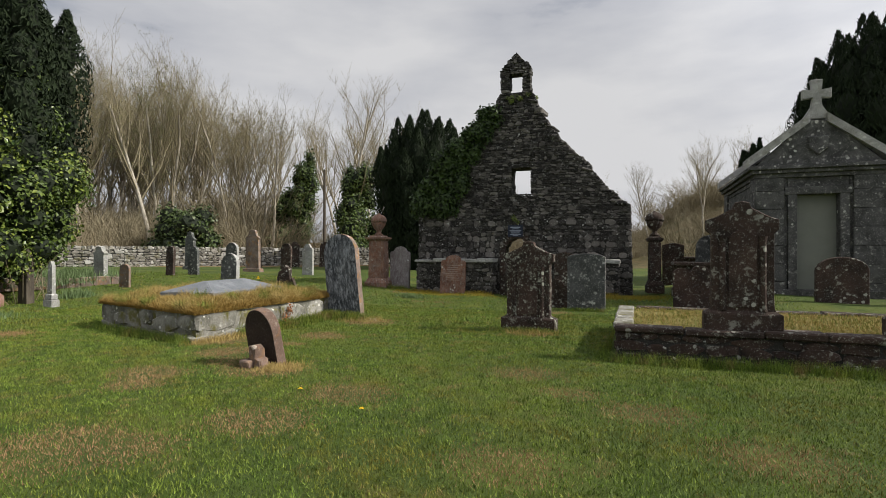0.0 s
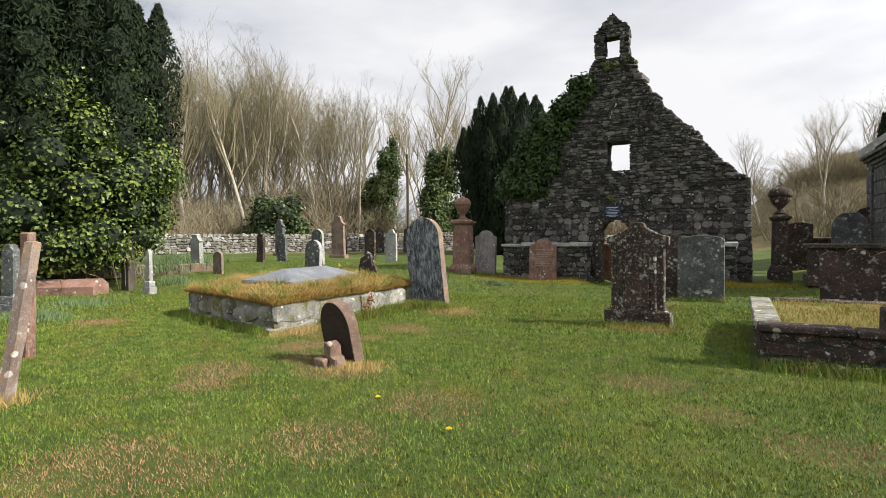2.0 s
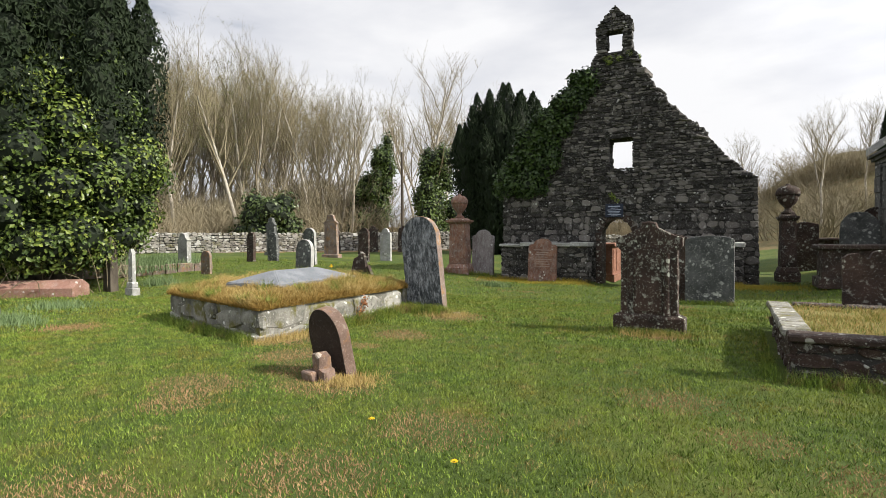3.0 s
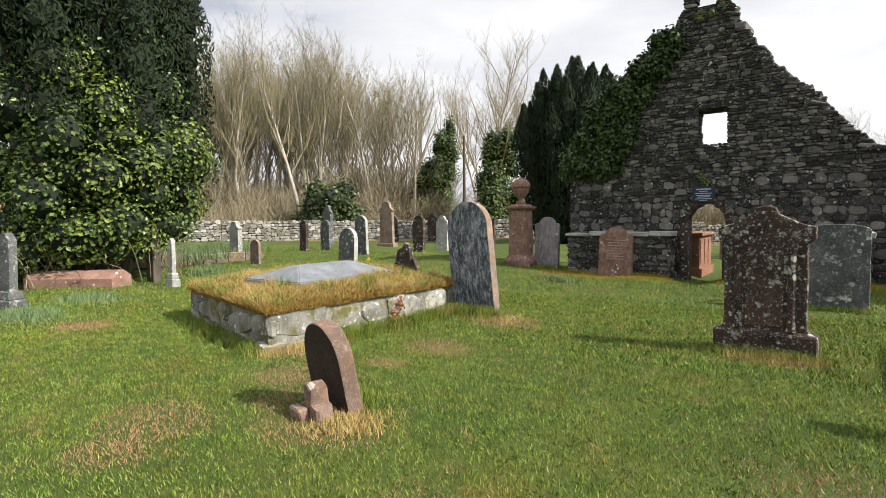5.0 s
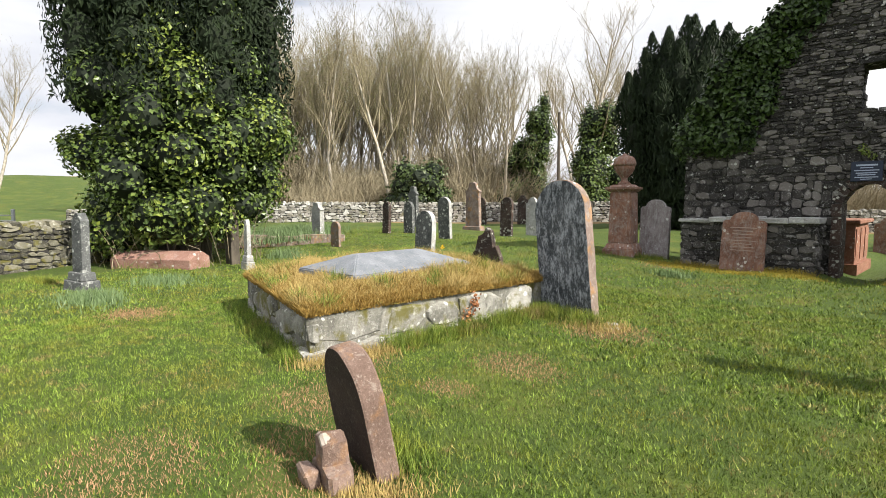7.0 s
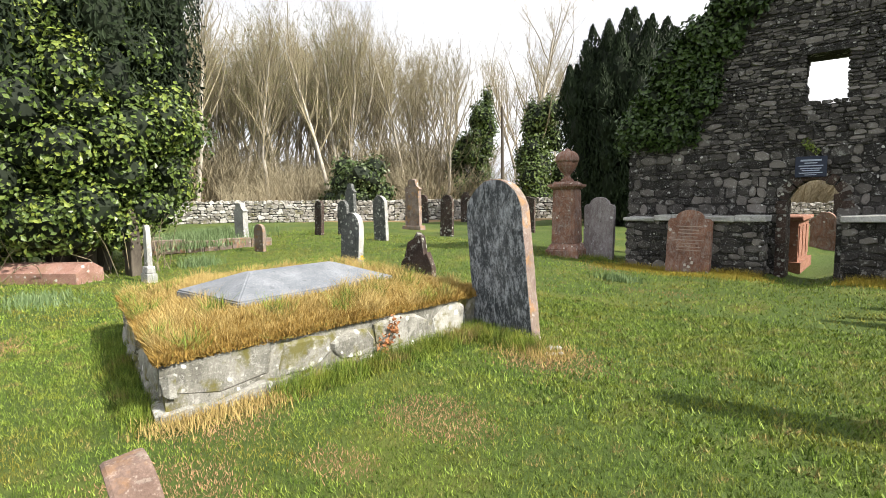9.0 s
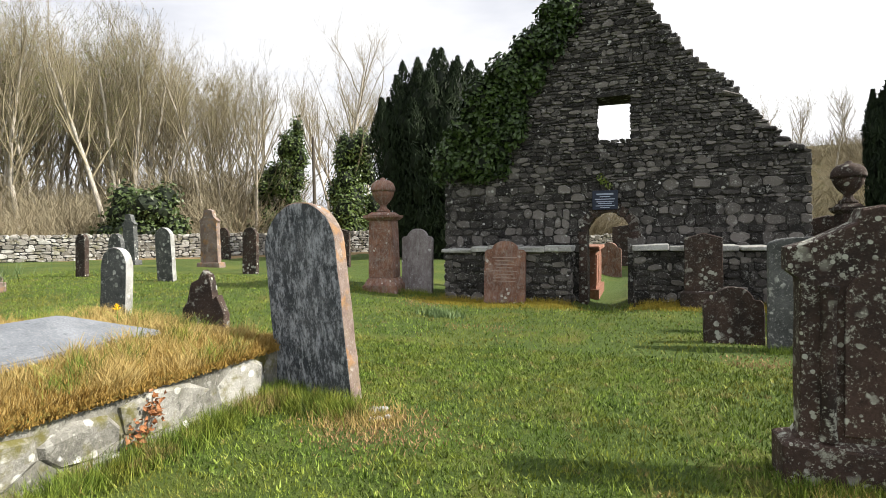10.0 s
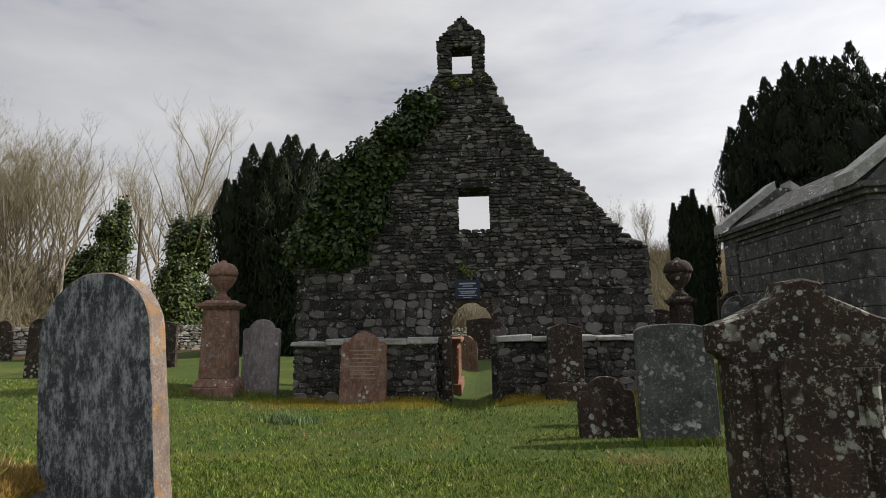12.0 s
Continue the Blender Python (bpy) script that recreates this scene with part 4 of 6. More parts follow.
# ---- walled plot with headstones ----
def walled_plot():
    x0, x1, y0, y1, high = 6.24, 12.6, 9.6, 12.75, 0.40
    top = thing("walled_plot", pose(0, 0, 0), "low walled burial plot with dark stone kerbs and dry turf", "tomb")
    bm = bmesh.new()
    box_bm(bm, x0 + 0.05, x1 - 0.05, y0 + 0.05, y1 - 0.05, -0.2, 0.40)
    part("wall_core", bm, MORTAR, top)
    mas = Masonry(61)
    for z, h in ((-0.06, 0.16), (0.10, 0.16), (0.26, 0.14)):
        mas.course(x0, x1, z, h, lambda x, zz: Matrix.Translation((x, y0 + 0.05, zz)), 0.25, 0.7)
        mas.course(0, y1 - y0, z, h, lambda y, zz: Matrix.Translation((x0 + 0.05, y1 - y, zz)) @ pose(0, 0, 0, 0, 0, -90), 0.25, 0.7)
    mas.build(top, DARK_RED, lambda p: p.x, 110)
    rng = random.Random(62)
    for a, b, along in ((x0, x1, "x0"), (y0 + 0.36, y1, "y"), (x0 + 0.3, x1, "x1")):
        p = a
        while p < b:
            k = min(rng.uniform(0.5, 1.0), b - p)
            bm = bmesh.new()
            if along == "y":
                box_bm(bm, x0 - 0.03, x0 + 0.27, p + 0.005, p + k - 0.005, high, high + rng.uniform(0.08, 0.11), 0.008)
            else:
                yy = y0 - 0.03 if along == "x0" else y1 - 0.3
                box_bm(bm, p + 0.005, p + k - 0.005, yy, yy + 0.33, high, high + rng.uniform(0.08, 0.11), 0.008)
            bmesh.ops.bevel(bm, geom=bm.edges, offset=0.02, segments=1, affect="EDGES")
            part("kerb_stone", bm, TOMB_STONE if along == "y" else DARK_RED, top)
            p += k
    nx, ny, verts, faces = 40, 20, [], []
    for j in range(ny + 1):
        for i in range(nx + 1):
            x, y = x0 + 0.24 + (x1 - x0 - 0.3) * i / nx, y0 + 0.28 + (y1 - y0 - 0.55) * j / ny
            verts.append((x, y, 0.455 + 0.03 * noise.noise(Vector((x * 2, y * 2, 0)))))
    for j in range(ny):
        for i in range(nx):
            faces.append((j * (nx + 1) + i, j * (nx + 1) + i + 1, (j + 1) * (nx + 1) + i + 1, (j + 1) * (nx + 1) + i))
    q = Nodes("dry_turf")
    col = q.mix(q.ramp(q.noise(30, 5, 0.7, "world"), [(0.35, 0.0), (0.65, 1.0)]), (0.13, 0.12, 0.03), (0.27, 0.22, 0.08))
    q.bump(q.noise(40, 4, 0.7, "world"), 0.8, 0.03)
    mesh_part("turf_cap", verts, faces, q.done(col, 0.95), top, "dry yellow turf", True)


walled_plot()


# ---- pink coped slab by the ivy tree ----
def coped_slab(x, y, turn, w, long, h, mat, label):
    top = thing("coped_gravestone", pose(x, y, ground_z(x, y), 0, 3, turn), label, "gravestone")
    bm = bmesh.new()
    pts = [(-w / 2, -0.05), (w / 2, -0.05), (w / 2, h * 0.6), (w * 0.14, h), (-w * 0.14, h), (-w / 2, h * 0.6)]
    slab_bm(pts, long, 0.02, bm)
    wear(bm, 0.015, 3)
    part("coped_slab", bm, mat, top)


coped_slab(-10.6, 9.9, -55, 0.8, 2.3, 0.42, PINK, "pink sandstone coped gravestone lying by the ivy tree")


# ---- kerbed bed of bulbs in the far corner ----
def kerbed_bed():
    x, y = -14.2, 15.2
    top = thing("kerbed_bed", pose(x, y, ground_z(x, y), 0, 0, 62), "low stone-kerbed grave bed planted with bulbs", "grave bed")
    rng = random.Random(71)
    for yy in (-1.1, 1.1):
        p = -2.2
        while p < 2.2:
            k = min(rng.uniform(0.4, 0.9), 2.2 - p)
            bm = bmesh.new()
            box_bm(bm, p + 0.01, p + k - 0.01, yy - 0.12, yy + 0.12, -0.1, rng.uniform(0.28, 0.36), 0.015)
            bmesh.ops.bevel(bm, geom=bm.edges, offset=0.02, segments=1, affect="EDGES")
            part("kerb_stone", bm, STREAK_EDGE, top)
            p += k
    bm = bmesh.new()
    box_bm(bm, -2.2, 2.2, -1.0, 1.0, -0.1, 0.2)
    part("soil", bm, TURF, top)


kerbed_bed()


# ---- red table tomb in the doorway ----
def chest_tomb(x, y, w, d, h, mat, label, z=None):
    top = thing("chest_tomb", pose(x, y, (ground_z(x, y) if z is None else z) - 0.02, 0, 0, 0), label, "tomb", "chest tombs")
    bm = bmesh.new()
    box_bm(bm, -w / 2 - 0.08, w / 2 + 0.08, -d / 2 - 0.08, d / 2 + 0.08, -0.1, 0.14, 0.005)
    part("plinth", bm, mat, top)
    bm = bmesh.new()
    box_bm(bm, -w / 2, w / 2, -d / 2, d / 2, 0.14, h - 0.1, 0.004)
    part("chest", bm, mat, top)
    for i in range(3):
        bm = bmesh.new()
        yy = -d / 2 + d * (i + 0.5) / 3
        box_bm(bm, w / 2 - 0.01, w / 2 + 0.018, yy - d / 7.5, yy + d / 7.5, 0.24, h - 0.22, 0.003)
        part("side_panel", bm, mat, top)
    bm = bmesh.new()
    box_bm(bm, -w / 2 - 0.1, w / 2 + 0.1, -d / 2 - 0.1, d / 2 + 0.1, h - 0.1, h, 0.006)
    bmesh.ops.bevel(bm, geom=bm.edges, offset=0.02, segments=1, affect="EDGES")
    part("table_slab", bm, mat, top)


BRIGHT_RED = lichen_stone("orange_red_sandstone", (0.20, 0.088, 0.055), (0.31, 0.15, 0.10), (0.5, 0.45, 0.38), 0.06)
chest_tomb(1.72, 22.2, 0.9, 1.9, 1.2, BRIGHT_RED, "orange-red panelled chest tomb inside the doorway")
chest_tomb(8.6, 18.9, 1.9, 1.0, 0.95, DARK_RED, "dark table tomb between gable and mausoleum")
chest_tomb(9.0, 26.0, 2.0, 1.0, 1.0, DARK_RED, "dark table tomb behind the gable corner")


# ---- mausoleum ----
def mausoleum():
    x0, x1, y0, y1, zb, ze, za = 9.7, 12.6, 18.3, 23.8, 0.2, 3.62, 5.15
    mid = (x0 + x1) / 2
    top = thing("mausoleum", pose(0, 0, 0), "dark weathered ashlar mausoleum with a gabled front and cross", "mausoleum")
    bm = bmesh.new()
    box_bm(bm, x0 + 0.05, x1 - 0.05, y0 + 0.4, y1 - 0.03, zb - 0.2, ze)
    part("wall_core", bm, ASHLAR, top)
    rng = random.Random(81)
    # ashlar blocks of the side wall and front
    z, odd = zb + 0.35, 0
    while z < ze - 0.02:
        h = min(0.42, ze - z)
        p = y0 + 0.6
        while p < y1 - 0.5:
            k = min(rng.uniform(0.7, 1.15), y1 - 0.5 - p)
            bm = bmesh.new()
            box_bm(bm, x0, x0 + 0.1, p + 0.008, p + k - 0.008, z + 0.008, z + h - 0.008, 0.004)
            bmesh.ops.bevel(bm, geom=bm.edges, offset=0.012, segments=1, affect="EDGES")
            part("ashlar_block", bm, ASHLAR, top)
            p += k
        z += h
    # corner piers with moulded steps
    for px, py in ((x0 + 0.3, y0 + 0.3), (x0 + 0.3, y1 - 0.3), (x1 - 0.3, y0 + 0.3)):
        z, i = zb, 0
        while z < ze:
            h = min(0.5 if i else 0.55, ze - z)
            g = 0.06 if i == 0 else 0.03 + 0.01 * (i % 2)
            bm = bmesh.new()
            box_bm(bm, px - 0.32 - g, px + 0.32 + g, py - 0.32 - g, py + 0.32 + g, z + 0.004, z + h - 0.004, 0.004)
            bmesh.ops.bevel(bm, geom=bm.edges, offset=0.012, segments=1, affect="EDGES")
            part("pier_block", bm, ASHLAR, top)
            z += h
            i += 1
    # front wall with the doorway
    dx0, dx1, dz = mid - 0.48, mid + 0.50, 3.15
    for a, b, c, d in ((x0 + 0.62, dx0 - 0.22, zb, ze), (dx1 + 0.22, x1 - 0.62, zb, ze), (dx0 - 0.22, dx1 + 0.22, dz + 0.22, ze)):
        z = c
        while z < d - 0.02:
            h = min(0.5, d - z)
            bm = bmesh.new()
            box_bm(bm, a + 0.004, b - 0.004, y0 + 0.05, y0 + 0.42, z + 0.004, z + h - 0.004, 0.003)
            bmesh.ops.bevel(bm, geom=bm.edges, offset=0.01, segments=1, affect="EDGES")
            part("front_block", bm, ASHLAR, top)
            z += h
    for a, b, c, d in ((dx0 - 0.22, dx0, zb, dz), (dx1, dx1 + 0.22, zb, dz), (dx0 - 0.3, dx1 + 0.3, dz, dz + 0.22)):
        bm = bmesh.new()
        box_bm(bm, a, b, y0 - 0.02, y0 + 0.4, c, d, 0.003)
        bmesh.ops.bevel(bm, geom=bm.edges, offset=0.015, segments=1, affect="EDGES")
        part("door_surround", bm, ASHLAR, top)
    bm = bmesh.new()
    box_bm(bm, dx0, dx1, y0 + 0.28, y0 + 0.34, zb, dz)
    q = Nodes("grey_green_door_paint")
    q.bump(q.noise(30, 3, 0.6), 0.2, 0.004)
    door = part("door", bm, q.done(q.mix(q.noise(3, 4, 0.6), (0.16, 0.17, 0.145), (0.22, 0.23, 0.20)), 0.75), top, "plain grey-green door")
    # cornice
    for g, c, d in ((0.05, ze, ze + 0.12), (0.14, ze + 0.12, ze + 0.22), (0.22, ze + 0.22, ze + 0.32)):
        bm = bmesh.new()
        box_bm(bm, x0 - g, x1 + g, y0 - g, y1 + g, c, d, 0.003)
        bmesh.ops.bevel(bm, geom=bm.edges, offset=0.01, segments=1, affect="EDGES")
        part("cornice", bm, ASHLAR, top)
    zc = ze + 0.32
    # stone slab roof in courses
    for i in range(7):
        t0, t1 = i / 7, (i + 1.06) / 7
        for s in (-1, 1):
            bm = bmesh.new()
            xa, xb = mid + s * (mid - x0 + 0.1) * (1 - t0), mid + s * (mid - x0 + 0.1) * (1 - min(1, t1))
            za0, za1 = zc + (za - 0.25 - zc) * t0, zc + (za - 0.25 - zc) * min(1, t1)
            pts = [(xa, za0), (xb, za1), (xb, za1 - 0.12), (xa, za0 - 0.04), ]
            v = [bm.verts.new((x, y, z + 0.05)) for y in (y0 + 0.35, y1 - 0.35) for x, z in pts]
            for f in ((0, 1, 2, 3), (7, 6, 5, 4), (0, 4, 5, 1), (1, 5, 6, 2), (2, 6, 7, 3), (3, 7, 4, 0)):
                bm.faces.new([v[k] for k in f])
            bmesh.ops.recalc_face_normals(bm, faces=bm.faces)
            part("roof_slab_course", bm, ASHLAR, top)
    # pediments front and back with raking copes
    for py, s in ((y0, 1), (y1 - 0.36, 1)):
        bm = slab_bm([(x0 - 0.05, zc), (x1 + 0.05, zc), (mid + 0.25, za), (mid - 0.25, za)], 0.36, 0.01)
        ob = part("pediment", bm, ASHLAR, top)
        ob.location.y = py + 0.18
        for sx in (-1, 1):
            e, t = mid + sx * (mid - x0 + 0.28), mid + sx * 0.2
            bm = slab_bm([(e, zc - 0.02), (e, zc + 0.22), (t, za + 0.18), (t, za - 0.06)][::-sx], 0.52, 0.012)
            ob = part("raking_cope", bm, PALE, top)
            ob.location.y = py + 0.16
    # shield on the front
    bm = slab_bm([(0, -0.3), (0.22, -0.1), (0.24, 0.22), (-0.24, 0.22), (-0.22, -0.1)], 0.1, 0.03)
    ob = part("carved_shield", bm, ASHLAR, top)
    ob.location = (mid, y0 - 0.04, zc + 0.55)
    # cross
    bm = slab_bm([(-0.34, 0), (0.34, 0), (0.13, 0.34), (0.10, 0.60), (0.34, 0.57), (0.34, 0.83), (0.11, 0.80), (0.14, 1.08), (-0.14, 1.08), (-0.11, 0.80), (-0.34, 0.83), (-0.34, 0.57), (-0.10, 0.60), (-0.13, 0.34)], 0.18, 0.02)
    ob = part("cross", bm, PALE, top, "pale stone cross with flared arms")
    ob.location = (mid, y0 + 0.16, za + 0.05)
    bm = bmesh.new()
    box_bm(bm, x0 - 0.15, x1 + 0.15, y0 - 0.15, y1 + 0.15, zb - 0.3, zb + 0.34, 0.004)
    part("plinth", bm, ASHLAR, top)


mausoleum()


# ---- trees and ivy ----
def leaf_quads(centres, normals, sizes, rng, long=1.0, up=0.0, wide=0.40):
    """Small folded leaves at centres: two triangles each about a bent midrib; up turns their tips to the sky."""
    n = len(centres)
    t = rng.normal(size=(n, 3))
    t[:, 2] += up
    t -= (t * normals).sum(1, keepdims=True) * normals * (0.9 if up == 0 else 0.3)
    t /= np.linalg.norm(t, axis=1, keepdims=True) + 1e-9
    b = np.cross(normals, t)
    b /= np.linalg.norm(b, axis=1, keepdims=True) + 1e-9
    s = sizes[:, None]
    base, tip = centres - t * s * 0.5 * long, centres + t * s * 0.5 * long
    l = centres + b * s * wide + normals * s * 0.12
    r = centres - b * s * wide + normals * s * 0.12
    verts = np.stack([base, r, tip, l], 1).reshape(-1, 3)
    k = np.arange(n)[:, None] * 4
    faces = np.concatenate([k + np.array([0, 1, 2]), k + np.array([0, 2, 3])]).tolist()
    return verts.tolist(), faces


def blob_leaves(blobs, count, size, rng, spread=0.35, long=1.1):
    """Leaves over the outside of many ellipsoids (x, y, z, rx, ry, rz), none buried in another."""
    area = np.array([(b[3] * b[4] + b[4] * b[5] + b[3] * b[5]) for b in blobs])
    pick = rng.choice(len(blobs), size=count, p=area / area.sum())
    B = np.array(blobs)[pick]
    d = rng.normal(size=(count, 3))
    d /= np.linalg.norm(d, axis=1, keepdims=True)
    p = B[:, :3] + d * B[:, 3:] * (1 + spread * (rng.random((count, 1)) - 0.65))
    keep = np.ones(count, bool)
    for b in blobs:
        q = (p - np.array(b[:3])) / (np.array(b[3:]) * 0.72)
        keep &= (q * q).sum(1) > 1
    p, d = p[keep], d[keep]
    nrm = d + rng.normal(size=d.shape) * 0.55 + np.array([0, 0, 0.35])
    nrm /= np.linalg.norm(nrm, axis=1, keepdims=True)
    return leaf_quads(p, nrm, size * rng.uniform(0.6, 1.3, len(p)), rng, long)


def core_bm(blobs, k=0.78):
    """Inner mass that stops one seeing through a crown; its near-black colour paints the shade there."""
    bm = bmesh.new()
    for x, y, z, rx, ry, rz in blobs:
        made = bmesh.ops.create_icosphere(bm, subdivisions=2, radius=1.0)["verts"]
        for v in made:
            v.co *= 1 + 0.22 * noise.noise(v.co * 2 + Vector((x, y, z)))
            v.co = Vector((x + v.co.x * rx * k, y + v.co.y * ry * k, z + v.co.z * rz * k))
    return bm


# Near-black core colour: the shade deep inside crowns is painted in.
CROWN_SHADE = leaf_mat("painted_crown_shade", (0.006, 0.010, 0.005), (0.014, 0.022, 0.009), 0.8)


def tube(verts, faces, pts, radii, sides):
    """A tapering tube along points."""
    base = len(verts)
    for i, (p, r) in enumerate(zip(pts, radii)):
        d = (pts[min(i + 1, len(pts) - 1)] - pts[max(i - 1, 0)]).normalized()
        a = d.orthogonal().normalized()
        b = d.cross(a)
        for k in range(sides):
            w = 2 * math.pi * k / sides
            verts.append(p + (a * math.cos(w) + b * math.sin(w)) * r)
    for i in range(len(pts) - 1):
        for k in range(sides):
            j = (k + 1) % sides
            faces.append((base + i * sides + k, base + i * sides + j, base + (i + 1) * sides + j, base + (i + 1) * sides + k))


def bare_tree(name, h, seed, label, at, spread=0.22, group="bare wood", lean=0.0, twigs=1.0, first=0.32, buds=0, thick=0.011, bud_mat=None, ivy=0.0):
    """A leafless tree: trunk, rising limbs, and a crown of branches and fine twigs."""
    rng = random.Random(seed)
    top = thing(name, at, label, "tree", group)
    tv, tf, cv, cf, tips = [], [], [], [], []

    def grow(p, d, long, r, depth, verts, faces, sides):
        pts, radii, n = [p], [r], 5 if depth < 2 else 3
        for i in range(n):
            d = (d + Vector((rng.gauss(0, 0.10), rng.gauss(0, 0.10), 0.05 + 0.05 * depth))).normalized()
            p = p + d * long / n
            pts.append(p)
            radii.append(max(0.006, r * (1 - 0.62 * (i + 1) / n)))
        tube(verts, faces, pts, radii, sides)
        return pts, radii, d

    d0 = Vector((lean, rng.uniform(-0.05, 0.05), 1)).normalized()
    trunk, tr, d0 = grow(Vector((0, 0, -0.3)), d0, h * 0.8, h * thick, 0, tv, tf, 8)
    limbs = int(h * 0.95)
    for i in range(limbs):
        f = first + (1 - first) * (i + rng.random() * 0.6) / limbs
        j = min(len(trunk) - 2, int(f * (len(trunk) - 1)))
        u = f * (len(trunk) - 1) - j
        p, r = trunk[j].lerp(trunk[j + 1], u), tr[j] * (1 - u) + tr[j + 1] * u
        a = i * 2.4 + rng.random()
        d = Vector((math.cos(a) * spread * 3, math.sin(a) * spread * 3, 1)).normalized()
        pts, rad, d = grow(p, d, h * (0.50 - 0.28 * f) * rng.uniform(0.7, 1.15), r * 0.5, 1, cv, cf, 5)
        for s in range(int(6 * twigs)):
            q = rng.randint(1, len(pts) - 1)
            a2 = rng.random() * 6.28
            d2 = (d + Vector((math.cos(a2), math.sin(a2), rng.uniform(0.0, 0.6))) * 0.75).normalized()
            p2, r2, d2 = grow(pts[q], d2, h * rng.uniform(0.07, 0.15), max(0.012, rad[q] * 0.5), 2, cv, cf, 3)
            for s2 in range(int(6 * twigs)):
                a3 = rng.random() * 6.28
                d3 = (d2 + Vector((math.cos(a3), math.sin(a3), rng.uniform(-0.3, 0.6))) * 1.0).normalized()
                p3, r3, d3 = grow(p2[rng.randint(1, 3)], d3, h * rng.uniform(0.035, 0.08), 0.0085, 3, cv, cf, 3)
                tips.append(p3[-1])
                tips.append(p3[1])
    mesh_part("trunk", [tuple(v) for v in tv], tf, BARK, top, "", True)
    mesh_part("crown", [tuple(v) for v in cv], cf, TWIG, top, "bare branches and twigs", True)
    nr = np.random.default_rng(seed)
    if buds and tips:
        c = np.array([tips[i % len(tips)] for i in range(buds)]) + nr.normal(size=(buds, 3)) * 0.16
        nm = nr.normal(size=(buds, 3))
        nm /= np.linalg.norm(nm, axis=1, keepdims=True)
        v, f = leaf_quads(c, nm, nr.uniform(0.04, 0.09, buds), nr)
        mesh_part("bud_haze", v, f, bud_mat or BUDS, top, "haze of spring buds")
    if ivy:
        blobs = []
        for i in range(40):
            f = ivy * (i + 0.5) / 40
            j = min(len(trunk) - 2, int(f * (len(trunk) - 1)))
            p = trunk[j].lerp(trunk[j + 1], f * (len(trunk) - 1) - j)
            k = rng.uniform(0.7, 1.35) * (1.25 - 0.5 * f)
            blobs.append((p.x + rng.uniform(-2.0, 2.0) * (1.15 - f), p.y + rng.uniform(-1.5, 1.5) * (1.2 - f), max(0.4, p.z + rng.uniform(-0.5, 0.5)), k * 0.7, k * 0.7, k * 1.0))
        part("ivy_mass", core_bm(blobs, 0.7), CROWN_SHADE, top, "near-black core painted as shade inside the ivy")
        v, f = blob_leaves(blobs, 16000, 0.2, nr, 0.6)
        mesh_part("ivy_foliage", v, f, IVY, top, "glossy ivy leaves")
    return top


def on_ground(x, y, turn=0.0, size=1.0, down=0.0):
    return Matrix.Translation((x, y, ground_z(x, y) - down)) @ pose(0, 0, 0, 0, 0, turn) @ Matrix.Diagonal((size, size, size, 1))


# the wood beyond the boundary wall: five trees, then copies
KINDS = [bare_tree("bare_tree", 17.0, 100 + i, "tall leafless tree with a dense twiggy crown", on_ground(-30 - 4 * i, 33 + (i * 5) % 9), 0.15 + 0.04 * (i % 3), buds=1500, first=0.36 + 0.07 * (i % 3), twigs=1.1) for i in range(5)]
LARCH_TREE = bare_tree("larch_tree", 16.0, 120, "tall larch just turning green", on_ground(-37.5, 30.5), 0.20, buds=5000, first=0.2, bud_mat=LARCH)
rng = random.Random(200)
made = 5
while made < 92:
    u, v = rng.random(), rng.random()
    x, y = -41 + 17 * u - 18 * v + rng.uniform(-1, 1), 19 + 24 * u + 12 * v + rng.uniform(-1.5, 1.5)
    if math.hypot(x - 6, y - 2) < 43:
        continue
    k = rng.uniform(0.78, 1.12) * (0.9 if u > 0.85 or u < 0.08 else 1)
    ob = copy_thing(KINDS[made % 5], Matrix.Translation((x, y, ground_z(x, y))) @ pose(0, 0, 0, 0, 0, rng.random() * 360))
    ob.scale = (k, k, k)
    made += 1
for i in range(3):
    x, y = -44 + 5.5 * i, 30 + 3.5 * i
    ob = copy_thing(LARCH_TREE, Matrix.Translation((x, y, ground_z(x, y))) @ pose(0, 0, 0, 0, 0, 90 * i))
    ob.scale = (0.9 + 0.08 * i,) * 3
# thinner, farther trees to the right of the wood, and on the hill
FAR = [(-27, 56, 0.95), (-24, 59, 0.9), (-29, 60, 1.0), (-21.5, 62, 0.92), (-25.5, 65, 0.95), (-31, 64, 1.0), (-19, 66, 0.8), (-17.5, 72, 0.6), (-11, 76, 0.5), (-5, 72, 0.5), (3, 64, 0.5), (8, 60, 0.55), (12.5, 58, 0.62), (16, 61, 0.6), (20, 66, 0.5), (23, 58, 0.55),
       (27, 64, 0.5), (31, 70, 0.55), (35, 60, 0.5), (41, 66, 0.6), (46, 56, 0.55), (14, 72, 0.5), (25, 78, 0.5), (37, 80, 0.5)]
for i, (x, y, k) in enumerate(FAR):
    ob = copy_thing(KINDS[i % 5], Matrix.Translation((x, y, ground_z(x, y))) @ pose(0, 0, 0, 0, 0, i * 77))
    ob.scale = (k, k, k)
    tagged(ob, "leafless tree on the far slope", group="far trees")
# trees off to the far left beyond the field
for i, (x, y, k) in enumerate([(-52, 4, 0.85), (-60, 10, 0.9), (-57, -2, 0.8), (-64, 3, 1.0)]):
    ob = copy_thing(KINDS[i], Matrix.Translation((x, y, ground_z(x, y))) @ pose(0, 0, 0, 0, 0, i * 50))
    ob.scale = (k, k, k)
    tagged(ob, "leafless tree beyond the field", group="far trees")

